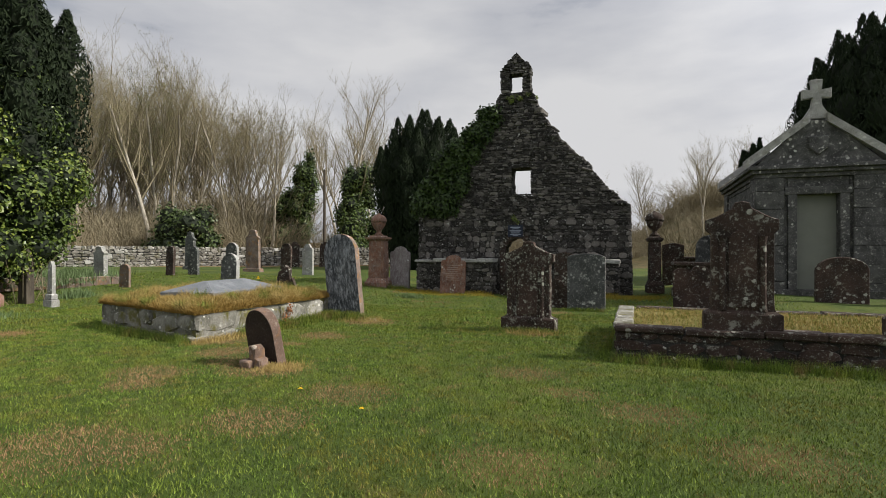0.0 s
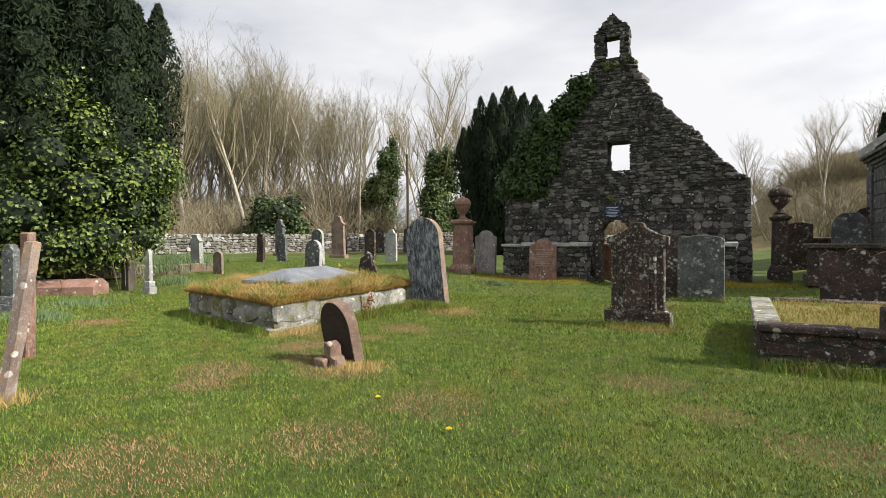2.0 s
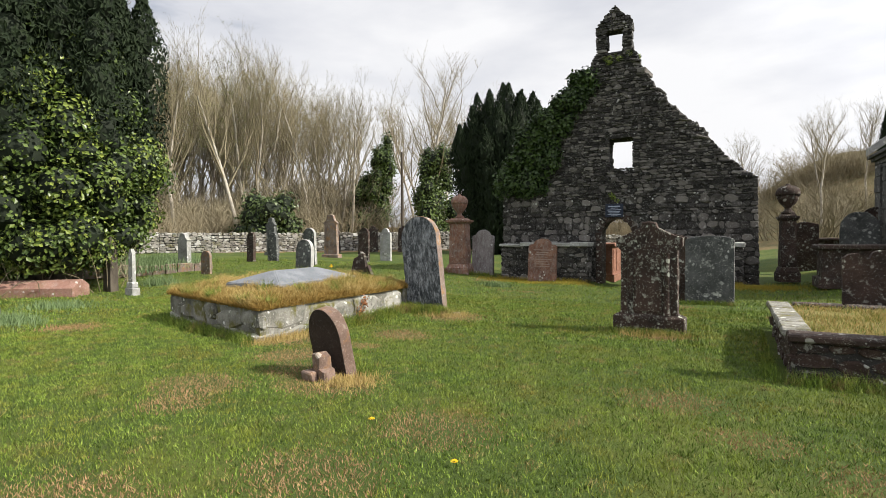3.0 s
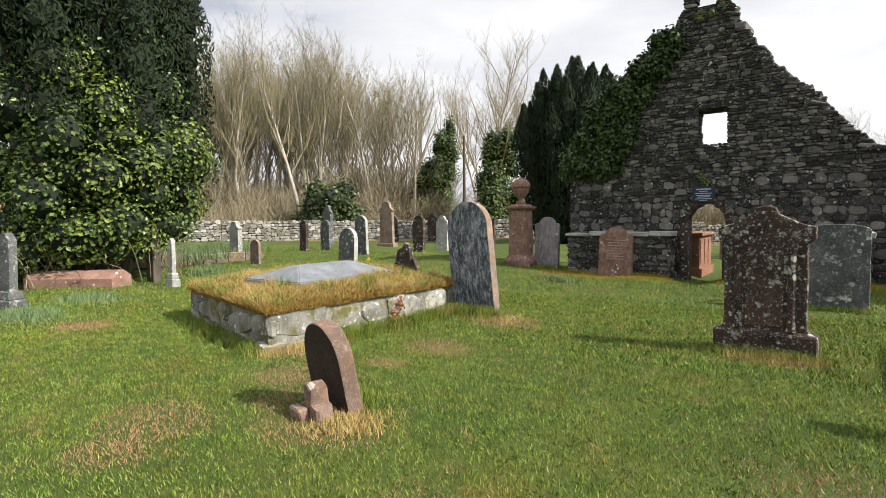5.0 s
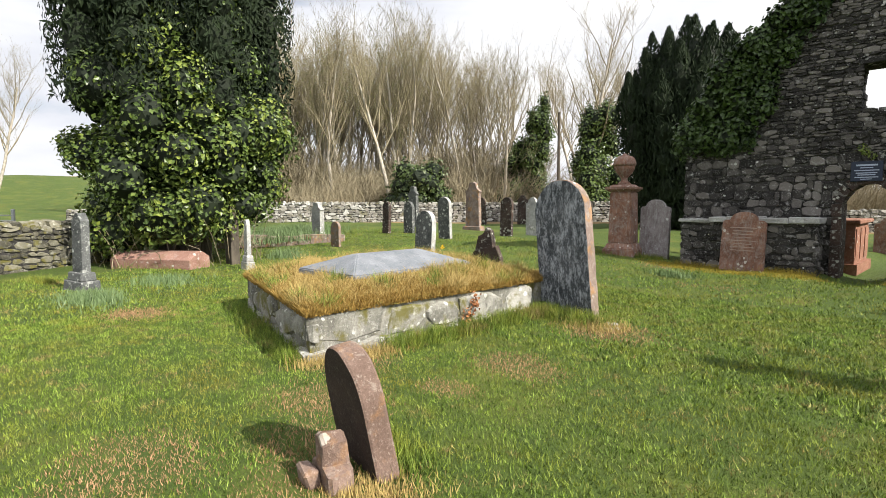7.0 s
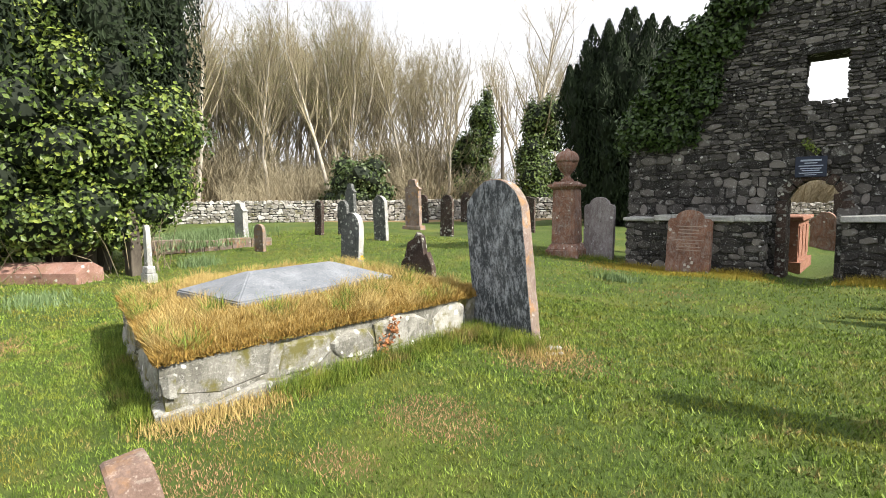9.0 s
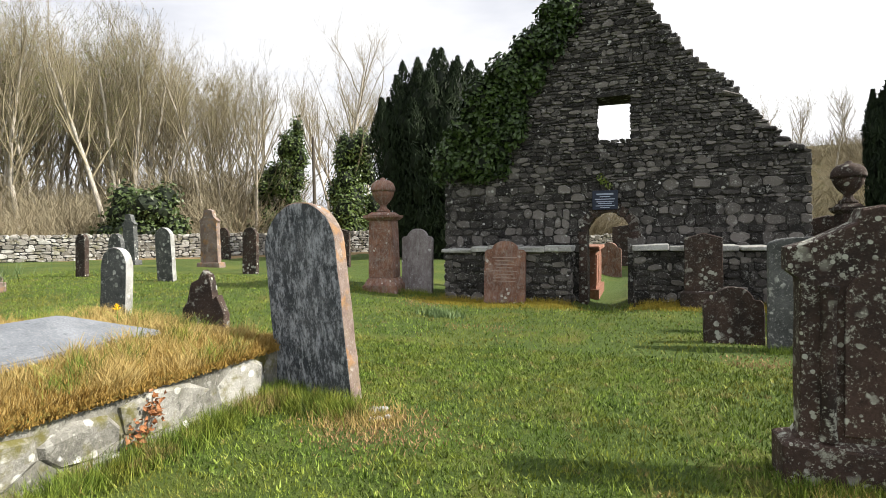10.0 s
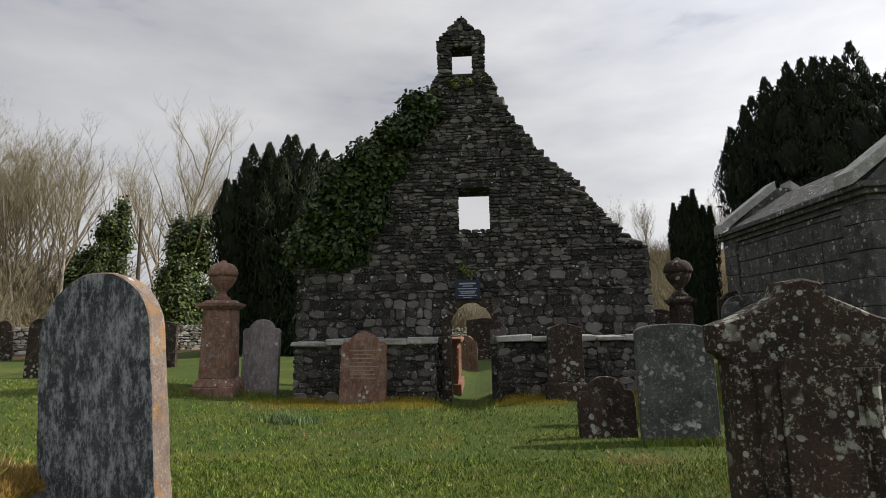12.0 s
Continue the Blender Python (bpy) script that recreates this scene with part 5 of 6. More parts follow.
bare_tree("ivy_clad_tree", 16.0, 140, "leafless tree with ivy climbing its trunk", on_ground(-16.6, 41.2), 0.24, "", 0.02, 1.15, 0.28, 300, 0.012, None, 0.62)
bare_tree("ivy_clad_tree", 13.0, 141, "leaning tree trunk smothered in dark ivy", on_ground(-26.4, 43.4), 0.12, "", 0.2, 0.6, 0.5, 0, 0.014, None, 1.0)
bare_tree("young_tree", 5.0, 142, "slender young leafless tree by the wall", on_ground(-34, 23.5), 0.2, "", 0.0, 0.6, 0.2)


def scrub(at, seed, label):
    """A tangle of thin bare stems."""
    r = random.Random(seed)
    top = thing("scrub_bush", at, label, "bush", "scrub beyond the wall")
    v, f = [], []
    for i in range(150):
        a, k = r.random() * 6.28, r.random() ** 0.5 * 1.6
        p = Vector((math.cos(a) * k, math.sin(a) * k, -0.1))
        d = Vector((math.cos(a) * 0.3, math.sin(a) * 0.3, 1)).normalized()
        pts = [p]
        for s in range(4):
            d = (d + Vector((r.gauss(0, 0.22), r.gauss(0, 0.22), 0.05))).normalized()
            pts.append(pts[-1] + d * r.uniform(0.35, 0.75))
        tube(v, f, pts, [0.014, 0.012, 0.009, 0.007, 0.004], 3)
        for s in range(5):
            q = pts[r.randint(1, 4)]
            e = (d + Vector((r.gauss(0, 0.7), r.gauss(0, 0.7), 0.3))).normalized()
            tube(v, f, [q, q + e * 0.3, q + e * 0.6], [0.007, 0.006, 0.004], 3)
    mesh_part("thicket", [tuple(p) for p in v], f, TWIG, top, "bare tangled stems")
    return top


SCRUB = scrub(on_ground(-31, 27), 150, "tangle of bare brown scrub")
rng = random.Random(151)
for i in range(52):
    u = rng.random()
    x, y = -38 + 40 * u + rng.uniform(-2, 2), 21 + 26 * u ** 0.85 + rng.uniform(1, 12)
    if math.hypot(x - 3, y - 8) < 41:
        continue
    k = rng.uniform(0.8, 1.7)
    ob = copy_thing(SCRUB, Matrix.Translation((x, y, ground_z(x, y))) @ pose(0, 0, 0, 0, 0, rng.random() * 360))
    ob.scale = (k * 1.3, k * 1.3, k)
for i in range(34):
    u, v = rng.random(), rng.random()
    x, y = -42 + 17 * u - 14 * v, 21 + 24 * u + 10 * v
    k = rng.uniform(1.6, 2.8)
    ob = copy_thing(SCRUB, Matrix.Translation((x, y, ground_z(x, y))) @ pose(0, 0, 0, 0, 0, rng.random() * 360))
    ob.scale = (k * 1.1, k * 1.1, k)
for i in range(40):
    x, y = rng.uniform(4, 46), rng.uniform(48, 86)
    k = rng.uniform(0.8, 1.5)
    ob = copy_thing(SCRUB, Matrix.Translation((x, y, ground_z(x, y))) @ pose(0, 0, 0, 0, 0, rng.random() * 360))
    ob.scale = (k * 1.5, k * 1.5, k)


def evergreen_bush(x, y, r, h, label):
    top = thing("evergreen_bush", on_ground(x, y), label, "bush")
    q = random.Random(5)
    blobs = [(q.uniform(-0.6, 0.6) * r, q.uniform(-0.6, 0.6) * r, q.uniform(0.08, 0.74) * h, r * 0.42, r * 0.42, h * 0.2) for i in range(26)]
    part("inner_mass", core_bm(blobs, 0.75), CROWN_SHADE, top, "near-black core painted as inner shade")
    v, f = blob_leaves(blobs, 6000, 0.24, np.random.default_rng(6), 0.5)
    mesh_part("foliage", v, f, LAUREL, top, "dark evergreen leaves")


evergreen_bush(-25.8, 32.2, 2.3, 4.9, "rounded dark evergreen bush beyond the wall")


def yew(x, y, w, h, columns, seed, label, sink=0.0, count=26000):
    """An Irish yew: many upright plumes of dark needle sprays."""
    r, nr = random.Random(seed), np.random.default_rng(seed)
    top = thing("yew_tree", on_ground(x, y), label, "tree", "dark yew trees")
    v, f = [], []
    tube(v, f, [Vector((0, 0, -0.2)), Vector((0, 0, h * 0.3)), Vector((0, 0, h * 0.6))], [0.35, 0.25, 0.1], 8)
    mesh_part("trunk", [tuple(p) for p in v], f, BARK_DARK, top)
    C, N, S, cores = [], [], [], []
    for i in range(columns):
        a = i * 2.399
        k = math.sqrt((i + 0.3) / columns)
        cx, cy = math.cos(a) * k * w / 2 * 0.85, math.sin(a) * k * w / 2 * 0.85
        hh = h * (1 - (0.30 if w > 5 else 0.10) * k ** 2.2) * r.uniform(0.92, 1.03)
        rad = w / 2 * 1.8 / math.sqrt(columns) * r.uniform(0.75, 1.15)
        n = count // columns
        t = nr.random(n) ** 0.8
        ang = nr.random(n) * 2 * np.pi
        prof = rad * np.minimum(1.0, (1 - t) * 4.5 + 0.05) * np.minimum(1.0, 0.55 + t * 2.5) * (0.75 + 0.35 * nr.random(n))
        px = cx * (0.62 + 0.5 * t) + np.cos(ang) * prof
        py = cy * (0.62 + 0.5 * t) + np.sin(ang) * prof
        pz = sink + t * (hh - sink)
        C.append(np.stack([px, py, pz], 1))
        N.append(np.stack([np.cos(ang), np.sin(ang), 0.25 * np.ones(n)], 1))
        S.append(nr.uniform(0.09, 0.20, n))
        for s in range(5):
            tt = (s + 0.5) / 5.6
            cores.append((cx * (0.62 + 0.5 * tt), cy * (0.62 + 0.5 * tt), sink + tt * (hh - sink), rad * 0.85, rad * 0.85, (hh - sink) * 0.16))
    part("inner_mass", core_bm(cores, 0.62), CROWN_SHADE, top, "near-black core painted as shade between plumes")
    N = np.concatenate(N)
    N /= np.linalg.norm(N, axis=1, keepdims=True)
    v, f = leaf_quads(np.concatenate(C), N, np.concatenate(S), nr, 2.0, 2.2, 0.24)
    mesh_part("foliage", v, f, YEW, top, "dark upright needle sprays")
    return top


yew(-5.7, 31.5, 6.8, 9.7, 44, 160, "dark columnar yew behind the ruined gable", count=80000)
yew(-3.2, 34.5, 3.4, 8.8, 14, 161, "dark yew half hidden by the gable", count=24000)
yew(18.1, 32.4, 8.8, 13.0, 64, 162, "huge dark yew behind the mausoleum", 0.6, 120000)
yew(12.45, 33.0, 1.9, 7.0, 16, 163, "narrow dark yew behind the churchyard", count=24000)


# ---- the ivy-smothered yew ----
def ivy_tree():
    x, y = -12.1, 11.0
    top = thing("ivy_covered_yew", on_ground(x, y), "great dark yew smothered in bright glossy ivy", "tree")
    r, nr = random.Random(170), np.random.default_rng(170)
    v, f = [], []
    for i in range(5):
        a = i * 1.3
        tube(v, f, [Vector((math.cos(a) * 0.4, math.sin(a) * 0.4, -0.2)), Vector((math.cos(a) * 0.7, math.sin(a) * 0.7, 2.0)), Vector((math.cos(a) * 1.0, math.sin(a) * 1.0, 6.5))], [0.3, 0.24, 0.1], 8)
    mesh_part("trunk", [tuple(p) for p in v], f, BARK_DARK, top, "dark stems")
    low = []
    for i in range(150):
        a, k, z = r.random() * 6.28, math.sqrt(r.random()), r.uniform(1.0, 7.6)
        belly = 1.04 - 0.26 * abs(z - 3.6) / 2.6
        s = r.uniform(0.34, 0.72)
        low.append((math.cos(a) * 2.55 * belly * (0.55 + 0.45 * k), math.sin(a) * 2.55 * belly * (0.55 + 0.45 * k), z, s, s, s * 1.05))
    part("inner_mass", core_bm(low + [(0, 0, 4.0, 2.3, 2.3, 2.9)], 0.86), CROWN_SHADE, top, "near-black core painted as inner shade")
    bright = [b for i, b in enumerate(low) if i % 5 in (0, 2)]
    v, f = blob_leaves(low, 70000, 0.12, nr, 0.85)
    mesh_part("ivy_foliage", v, f, IVY, top, "glossy dark green ivy leaves")
    v, f = blob_leaves([(a * 1.03, b * 1.03, c + 0.06, d, e, g) for a, b, c, d, e, g in bright], 22000, 0.115, nr, 0.9)
    mesh_part("young_ivy_foliage", v, f, IVY_YOUNG, top, "yellow-green sunlit ivy leaves")
    C, N, S, cores = [], [], [], []
    for i in range(26):
        a, k = i * 2.399, math.sqrt((i + 0.4) / 26)
        cx, cy = math.cos(a) * 2.5 * k, math.sin(a) * 2.5 * k
        hh = 11.6 * (1 - 0.22 * k * k) * r.uniform(0.86, 1.04)
        n, z0, rad = 2600, 4.2, r.uniform(0.55, 0.8)
        t = nr.random(n) ** 0.8
        ang = nr.random(n) * 2 * np.pi
        prof = rad * np.minimum(1.0, (1 - t) * 2.6 + 0.06) * (0.72 + 0.4 * nr.random(n))
        C.append(np.stack([cx * (1 + 0.05 * t) + np.cos(ang) * prof, cy * (1 + 0.05 * t) + np.sin(ang) * prof, z0 + t * (hh - z0)], 1))
        N.append(np.stack([np.cos(ang), np.sin(ang), 0.2 * np.ones(n)], 1))
        S.append(nr.uniform(0.07, 0.15, n))
        for s in range(4):
            tt = (s + 0.3) / 4.6
            cores.append((cx, cy, z0 + tt * (hh - z0), rad * 0.85, rad * 0.85, (hh - z0) * 0.18))
    part("upper_mass", core_bm(cores, 0.66), CROWN_SHADE, top, "near-black core painted as shade inside the yew")
    N = np.concatenate(N)
    N /= np.linalg.norm(N, axis=1, keepdims=True)
    v, f = leaf_quads(np.concatenate(C), N, np.concatenate(S), nr, 1.8, 1.2, 0.28)
    mesh_part("yew_foliage", v, f, YEW, top, "dark yew needle sprays")
    v, f = [], []
    for i in range(46):
        a = r.uniform(-2.2, 1.2)
        p = Vector((math.cos(a) * r.uniform(1.2, 2.4), math.sin(a) * r.uniform(1.2, 2.4), 0))
        q = p + Vector((r.uniform(-0.7, 0.7), r.uniform(-0.7, 0.7), r.uniform(0.4, 1.5)))
        tube(v, f, [p, p.lerp(q, 0.5) + Vector((0, 0, 0.15)), q], [0.012, 0.010, 0.006], 4)
    mesh_part("dead_stem_tangle", [tuple(p) for p in v], f, TWIG, top, "bare stems at the foot")


ivy_tree()


# ---- ivy on the gable ----
def gable_ivy():
    top = thing("gable_ivy", pose(0, 20, 0), "dark ivy climbing the sloping edge of the gable", "ivy")
    r, nr = random.Random(180), np.random.default_rng(180)
    blobs = []
    for i in range(120):
        z = r.uniform(2.7, 6.6)
        e = edge_at(GABLE_LEFT, z)
        wide = max(0.3, 1.75 - 0.38 * (z - 3.0)) if z > 3.4 else 1.5
        s = r.uniform(0.16, 0.32)
        x = e + r.uniform(-0.22, wide) + (0.1 if z < 3.6 else 0)
        blobs.append((x, r.uniform(-0.16, 0.10), z + (0.15 if z > 3.4 else 0.3), s, s * 0.8, s))
    for i in range(26):
        z = r.uniform(3.0, 6.3)
        e = edge_at(GABLE_LEFT, z)
        s = r.uniform(0.2, 0.36)
        blobs.append((e - 0.05, r.uniform(0.1, 0.7), z + 0.1, s, s, s))
    part("ivy_mass", core_bm(blobs, 0.72), CROWN_SHADE, top, "near-black core painted as shade inside the ivy")
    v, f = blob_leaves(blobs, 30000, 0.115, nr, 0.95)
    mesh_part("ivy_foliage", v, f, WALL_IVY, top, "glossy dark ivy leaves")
    blobs = [(r.uniform(2.0, 3.15), r.uniform(-0.05, 0.3), 7.12 + r.uniform(-0.18, 0.06), 0.1, 0.1, 0.08) for i in range(14)] + [(2.45 + r.uniform(-0.1, 0.15), -0.03, 2.75 + r.uniform(-0.15, 0.12), 0.07, 0.05, 0.08) for i in range(4)]
    v, f = blob_leaves(blobs, 1500, 0.05, nr, 0.6)
    mesh_part("moss_tuft", v, f, IVY_YOUNG, top, "yellow-green tufts at the bellcote's foot")


gable_ivy()


# ---- pole ----
def pole():
    x, y = -17.4, 38.4
    top = thing("telegraph_pole", on_ground(x, y), "plain dark wooden pole beyond the wall", "pole")
    bm = lathe_bm([(0.12, -0.3), (0.115, 3.0), (0.09, 7.5), (0.02, 7.55)], 10)
    part("shaft", bm, BARK_DARK, top)


pole()


# ---- sign over the doorway ----
def sign():
    top = thing("notice_board", pose(2.47, 19.955, 2.30), "small dark blue notice board above the doorway", "sign")
    q = Nodes("blue_sign_paint")
    board = q.done(q.mix(q.noise(20, 3, 0.6), (0.012, 0.018, 0.035), (0.022, 0.03, 0.055)), 0.5)
    white = Nodes("sign_lettering").done((0.32, 0.36, 0.45), 0.6)
    bm = bmesh.new()
    box_bm(bm, -0.27, 0.27, -0.02, 0.02, -0.21, 0.21)
    bmesh.ops.bevel(bm, geom=bm.edges, offset=0.005, segments=1, affect="EDGES")
    part("board", bm, board, top)
    for z, w, h in ((0.13, 0.36, 0.035), (0.075, 0.22, 0.02), (0.02, 0.42, 0.02), (-0.035, 0.36, 0.02), (-0.075, 0.30, 0.02), (-0.125, 0.40, 0.018), (-0.165, 0.20, 0.015)):
        bm = bmesh.new()
        box_bm(bm, -w / 2, w / 2, -0.0245, -0.0205, z - h / 2, z + h / 2)
        part("line_of_lettering", bm, white, top)


sign()


# ---- grass ----
def tri_mesh(name, verts, material, label, category, mats=None):
    """One object of many loose triangles, from an array of corners."""
    n = len(verts) // 3
    me = bpy.data.meshes.new(name)
    me.vertices.add(n * 3)
    me.vertices.foreach_set("co", np.asarray(verts, np.float32).reshape(-1))
    me.loops.add(n * 3)
    me.loops.foreach_set("vertex_index", np.arange(n * 3, dtype=np.int32))
    me.polygons.add(n)
    me.polygons.foreach_set("loop_start", np.arange(0, n * 3, 3, dtype=np.int32))
    for m in material if isinstance(material, list) else [material]:
        me.materials.append(m)
    if mats is not None:
        me.polygons.foreach_set("material_index", np.asarray(mats, np.int32))
    me.update(calc_edges=True)
    return tagged(new(name, me), label, category, kind="stuff")


HEIGHTS = np.array([[ground_z(a, b) for a in np.arange(-16, 14.01, 0.35)] for b in np.arange(0, 27.01, 0.35)])


def ground_heights(x, y):
    """The ground's height at many places, read from a fine grid."""
    gx, gy, grid = np.arange(-16, 14.01, 0.35), np.arange(0, 27.01, 0.35), HEIGHTS
    i, j = np.clip((x + 16) / 0.35, 0, len(gx) - 1.01), np.clip(y / 0.35, 0, len(gy) - 1.01)
    i0, j0 = i.astype(int), j.astype(int)
    u, v = i - i0, j - j0
    return (grid[j0, i0] * (1 - u) + grid[j0, i0 + 1] * u) * (1 - v) + (grid[j0 + 1, i0] * (1 - u) + grid[j0 + 1, i0 + 1] * u) * v


def blades(x, y, z, high, wide, rng, lean=0.5):
    """Corners of bent grass blades, one triangle each."""
    n = len(x)
    a = rng.random(n) * 2 * np.pi
    b = rng.random(n) * 2 * np.pi
    k = lean * rng.random(n) * high
    out = np.empty((n, 3, 3))
    out[:, 0] = np.stack([x - np.cos(a) * wide, y - np.sin(a) * wide, z - 0.004], 1)
    out[:, 1] = np.stack([x + np.cos(a) * wide, y + np.sin(a) * wide, z - 0.004], 1)
    out[:, 2] = np.stack([x + np.cos(b) * k, y + np.sin(b) * k, z + 0.006 + high], 1)
    return out.reshape(-1, 3)


def inside_mound(x, y):
    a = np.ones(len(x), bool)
    for (x0, y0), (x1, y1) in zip(MOUND, MOUND[1:] + MOUND[:1]):
        a &= ((x1 - x0) * (y - y0) - (y1 - y0) * (x - x0)) > -0.03
    return a


def blocked(x, y):
    plot = (x > 6.15) & (y > 9.5) & (y < 12.85)
    ruin = (y > 19.3) & (((x > -1.3) & (x < 2.0)) | ((x > 3.05) & (x < 6.5)))
    tomb = (x > 9.3) & (y > 18.2)
    return plot | ruin | tomb | inside_mound(x, y)


# places where the turf is worn to dry thatch, with their radii
WORN = [(2.17, 4.24, 0.45), (2.7, 4.46, 0.3), (1.13, 7.44, 0.28), (3.53, 6.55, 0.35), (3.26, 5.38, 0.35), (0.99, 5.96, 0.25), (5.18, 8.17, 0.3), (5.86, 7.38, 0.22), (6.66, 6.87, 0.3),
        (0.64, 6.48, 0.35), (0.47, 7.92, 0.3), (1.25, 9.78, 0.25), (1.95, 7.2, 0.35), (1.7, 7.1, 0.3), (0.58, 8.04, 0.3), (0.96, 9.86, 0.3), (1.03, 8.87, 0.18), (-0.3, 8.7, 0.35), (1.04, 11.7, 0.4),
        (-4.66, 7.83, 0.4), (1.06, 16.34, 0.25), (4.58, 15.09, 0.3), (0.26, 16.41, 0.2), (-1.28, 18.31, 0.35), (4.7, 11.5, 0.3), (5.6, 5.2, 0.3), (7.6, 6.0, 0.35)]


def lawn():
    rng = np.random.default_rng(300)
    sets = [(-5, 10.5, 1.4, 10.5, 400000, 0.023, 0.0038), (-8, 9.0, 10.5, 15.0, 130000, 0.026, 0.0052), (-16, 10.5, 10.5, 21.0, 85000, 0.034, 0.0090), (-10.5, -4, 3.0, 10.5, 30000, 0.032, 0.0085)]
    all_v, all_m = [], []
    for x0, x1, y0, y1, n, h, w in sets:
        x, y = rng.uniform(x0, x1, n), rng.uniform(y0, y1, n)
        keep = ~blocked(x, y)
        rim = np.minimum(np.minimum(x + 16, 10.5 - x), np.minimum(y - 1.4, 21.0 - y))
        keep &= rng.random(n) < np.clip(rim / 1.6, 0.0, 1.0)
        dry = np.zeros(n, bool)
        for cx, cy, r in WORN:
            d = np.hypot((x - cx) / 1.25, y - cy) + rng.normal(size=n) * r * 0.28
            dry |= (d < r * 1.15) & (rng.random(n) < 0.93)
        x, y, dry = x[keep], y[keep], dry[keep]
        tuft = np.sin(x * 3.1 + np.sin(y * 2.3) * 1.7) * np.sin(y * 2.7 + np.sin(x * 1.9) * 1.3)
        high = h * (0.6 + 0.8 * rng.random(len(x)) + 0.45 * np.clip(tuft, 0, 1)) * np.where(dry, 0.7, 1.0)
        all_v.append(blades(x, y, ground_heights(x, y), high, w * (0.6 + 0.8 * rng.random(len(x))), rng, np.where(dry, 1.8, 1.5)))
        all_m.append(dry.astype(int))
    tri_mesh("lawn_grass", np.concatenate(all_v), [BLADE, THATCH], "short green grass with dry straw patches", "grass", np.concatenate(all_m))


lawn()


def mound_grass():
    rng = np.random.default_rng(301)
    V, M = [], []
    for n, h, w, kind in ((52000, 0.075, 0.0036, 0), (46000, 0.045, 0.006, 1), (9000, 0.14, 0.0040, 0), (5000, 0.15, 0.004, 2)):
        u, v = rng.random(n), rng.random(n)
        if kind == 1:
            u, v = np.where(rng.random(n) < 0.5, u, u), np.abs(rng.normal(size=n)) * 0.07 - 0.006
            swap = rng.random(n) < 0.45
            u, v = np.where(swap, v, u), np.where(swap, u, v)
            ok = (u < 1) & (v < 1) & (u > -0.012) & (v > -0.012)
            u, v = u[ok], v[ok]
        if h > 0.1:
            cu, cv = rng.random(40), rng.random(40)
            pick = rng.integers(0, 40, n)
            u, v = np.clip(cu[pick] + rng.normal(size=n) * 0.02, 0.01, 0.99), np.clip(cv[pick] + rng.normal(size=n) * 0.02, 0.01, 0.99)
        a, b, c, d = (np.array(p) for p in MOUND)
        p = (a * (1 - u[:, None]) + b * u[:, None]) * (1 - v[:, None]) + (d * (1 - u[:, None]) + c * u[:, None]) * v[:, None]
        e = np.minimum(np.minimum(u, 1 - u), np.minimum(v, 1 - v))
        s = np.clip(e / 0.22, 0, 1)
        z = 0.55 + 0.16 * s * s * (3 - 2 * s) - np.where(e < 0.012, 0.02 + 0.05 * rng.random(len(e)), 0)
        q = (p[:, 0] + 1.80) / 0.68, (p[:, 1] - 10.45) / 1.12
        ok = (np.abs(q[0]) > 1) | (np.abs(q[1]) > 1)
        p, z = p[ok], z[ok]
        V.append(blades(p[:, 0], p[:, 1], z, h * (0.5 + rng.random(len(z))), w * (0.6 + 0.8 * rng.random(len(z))), rng, 1.4))
        M.append(np.full(len(z), kind))
    tri_mesh("mound_grass", np.concatenate(V), [DRY_GRASS, MOUND_MOSS, BLADE], "golden dry grass and moss on the mound", "grass", np.concatenate(M))


mound_grass()


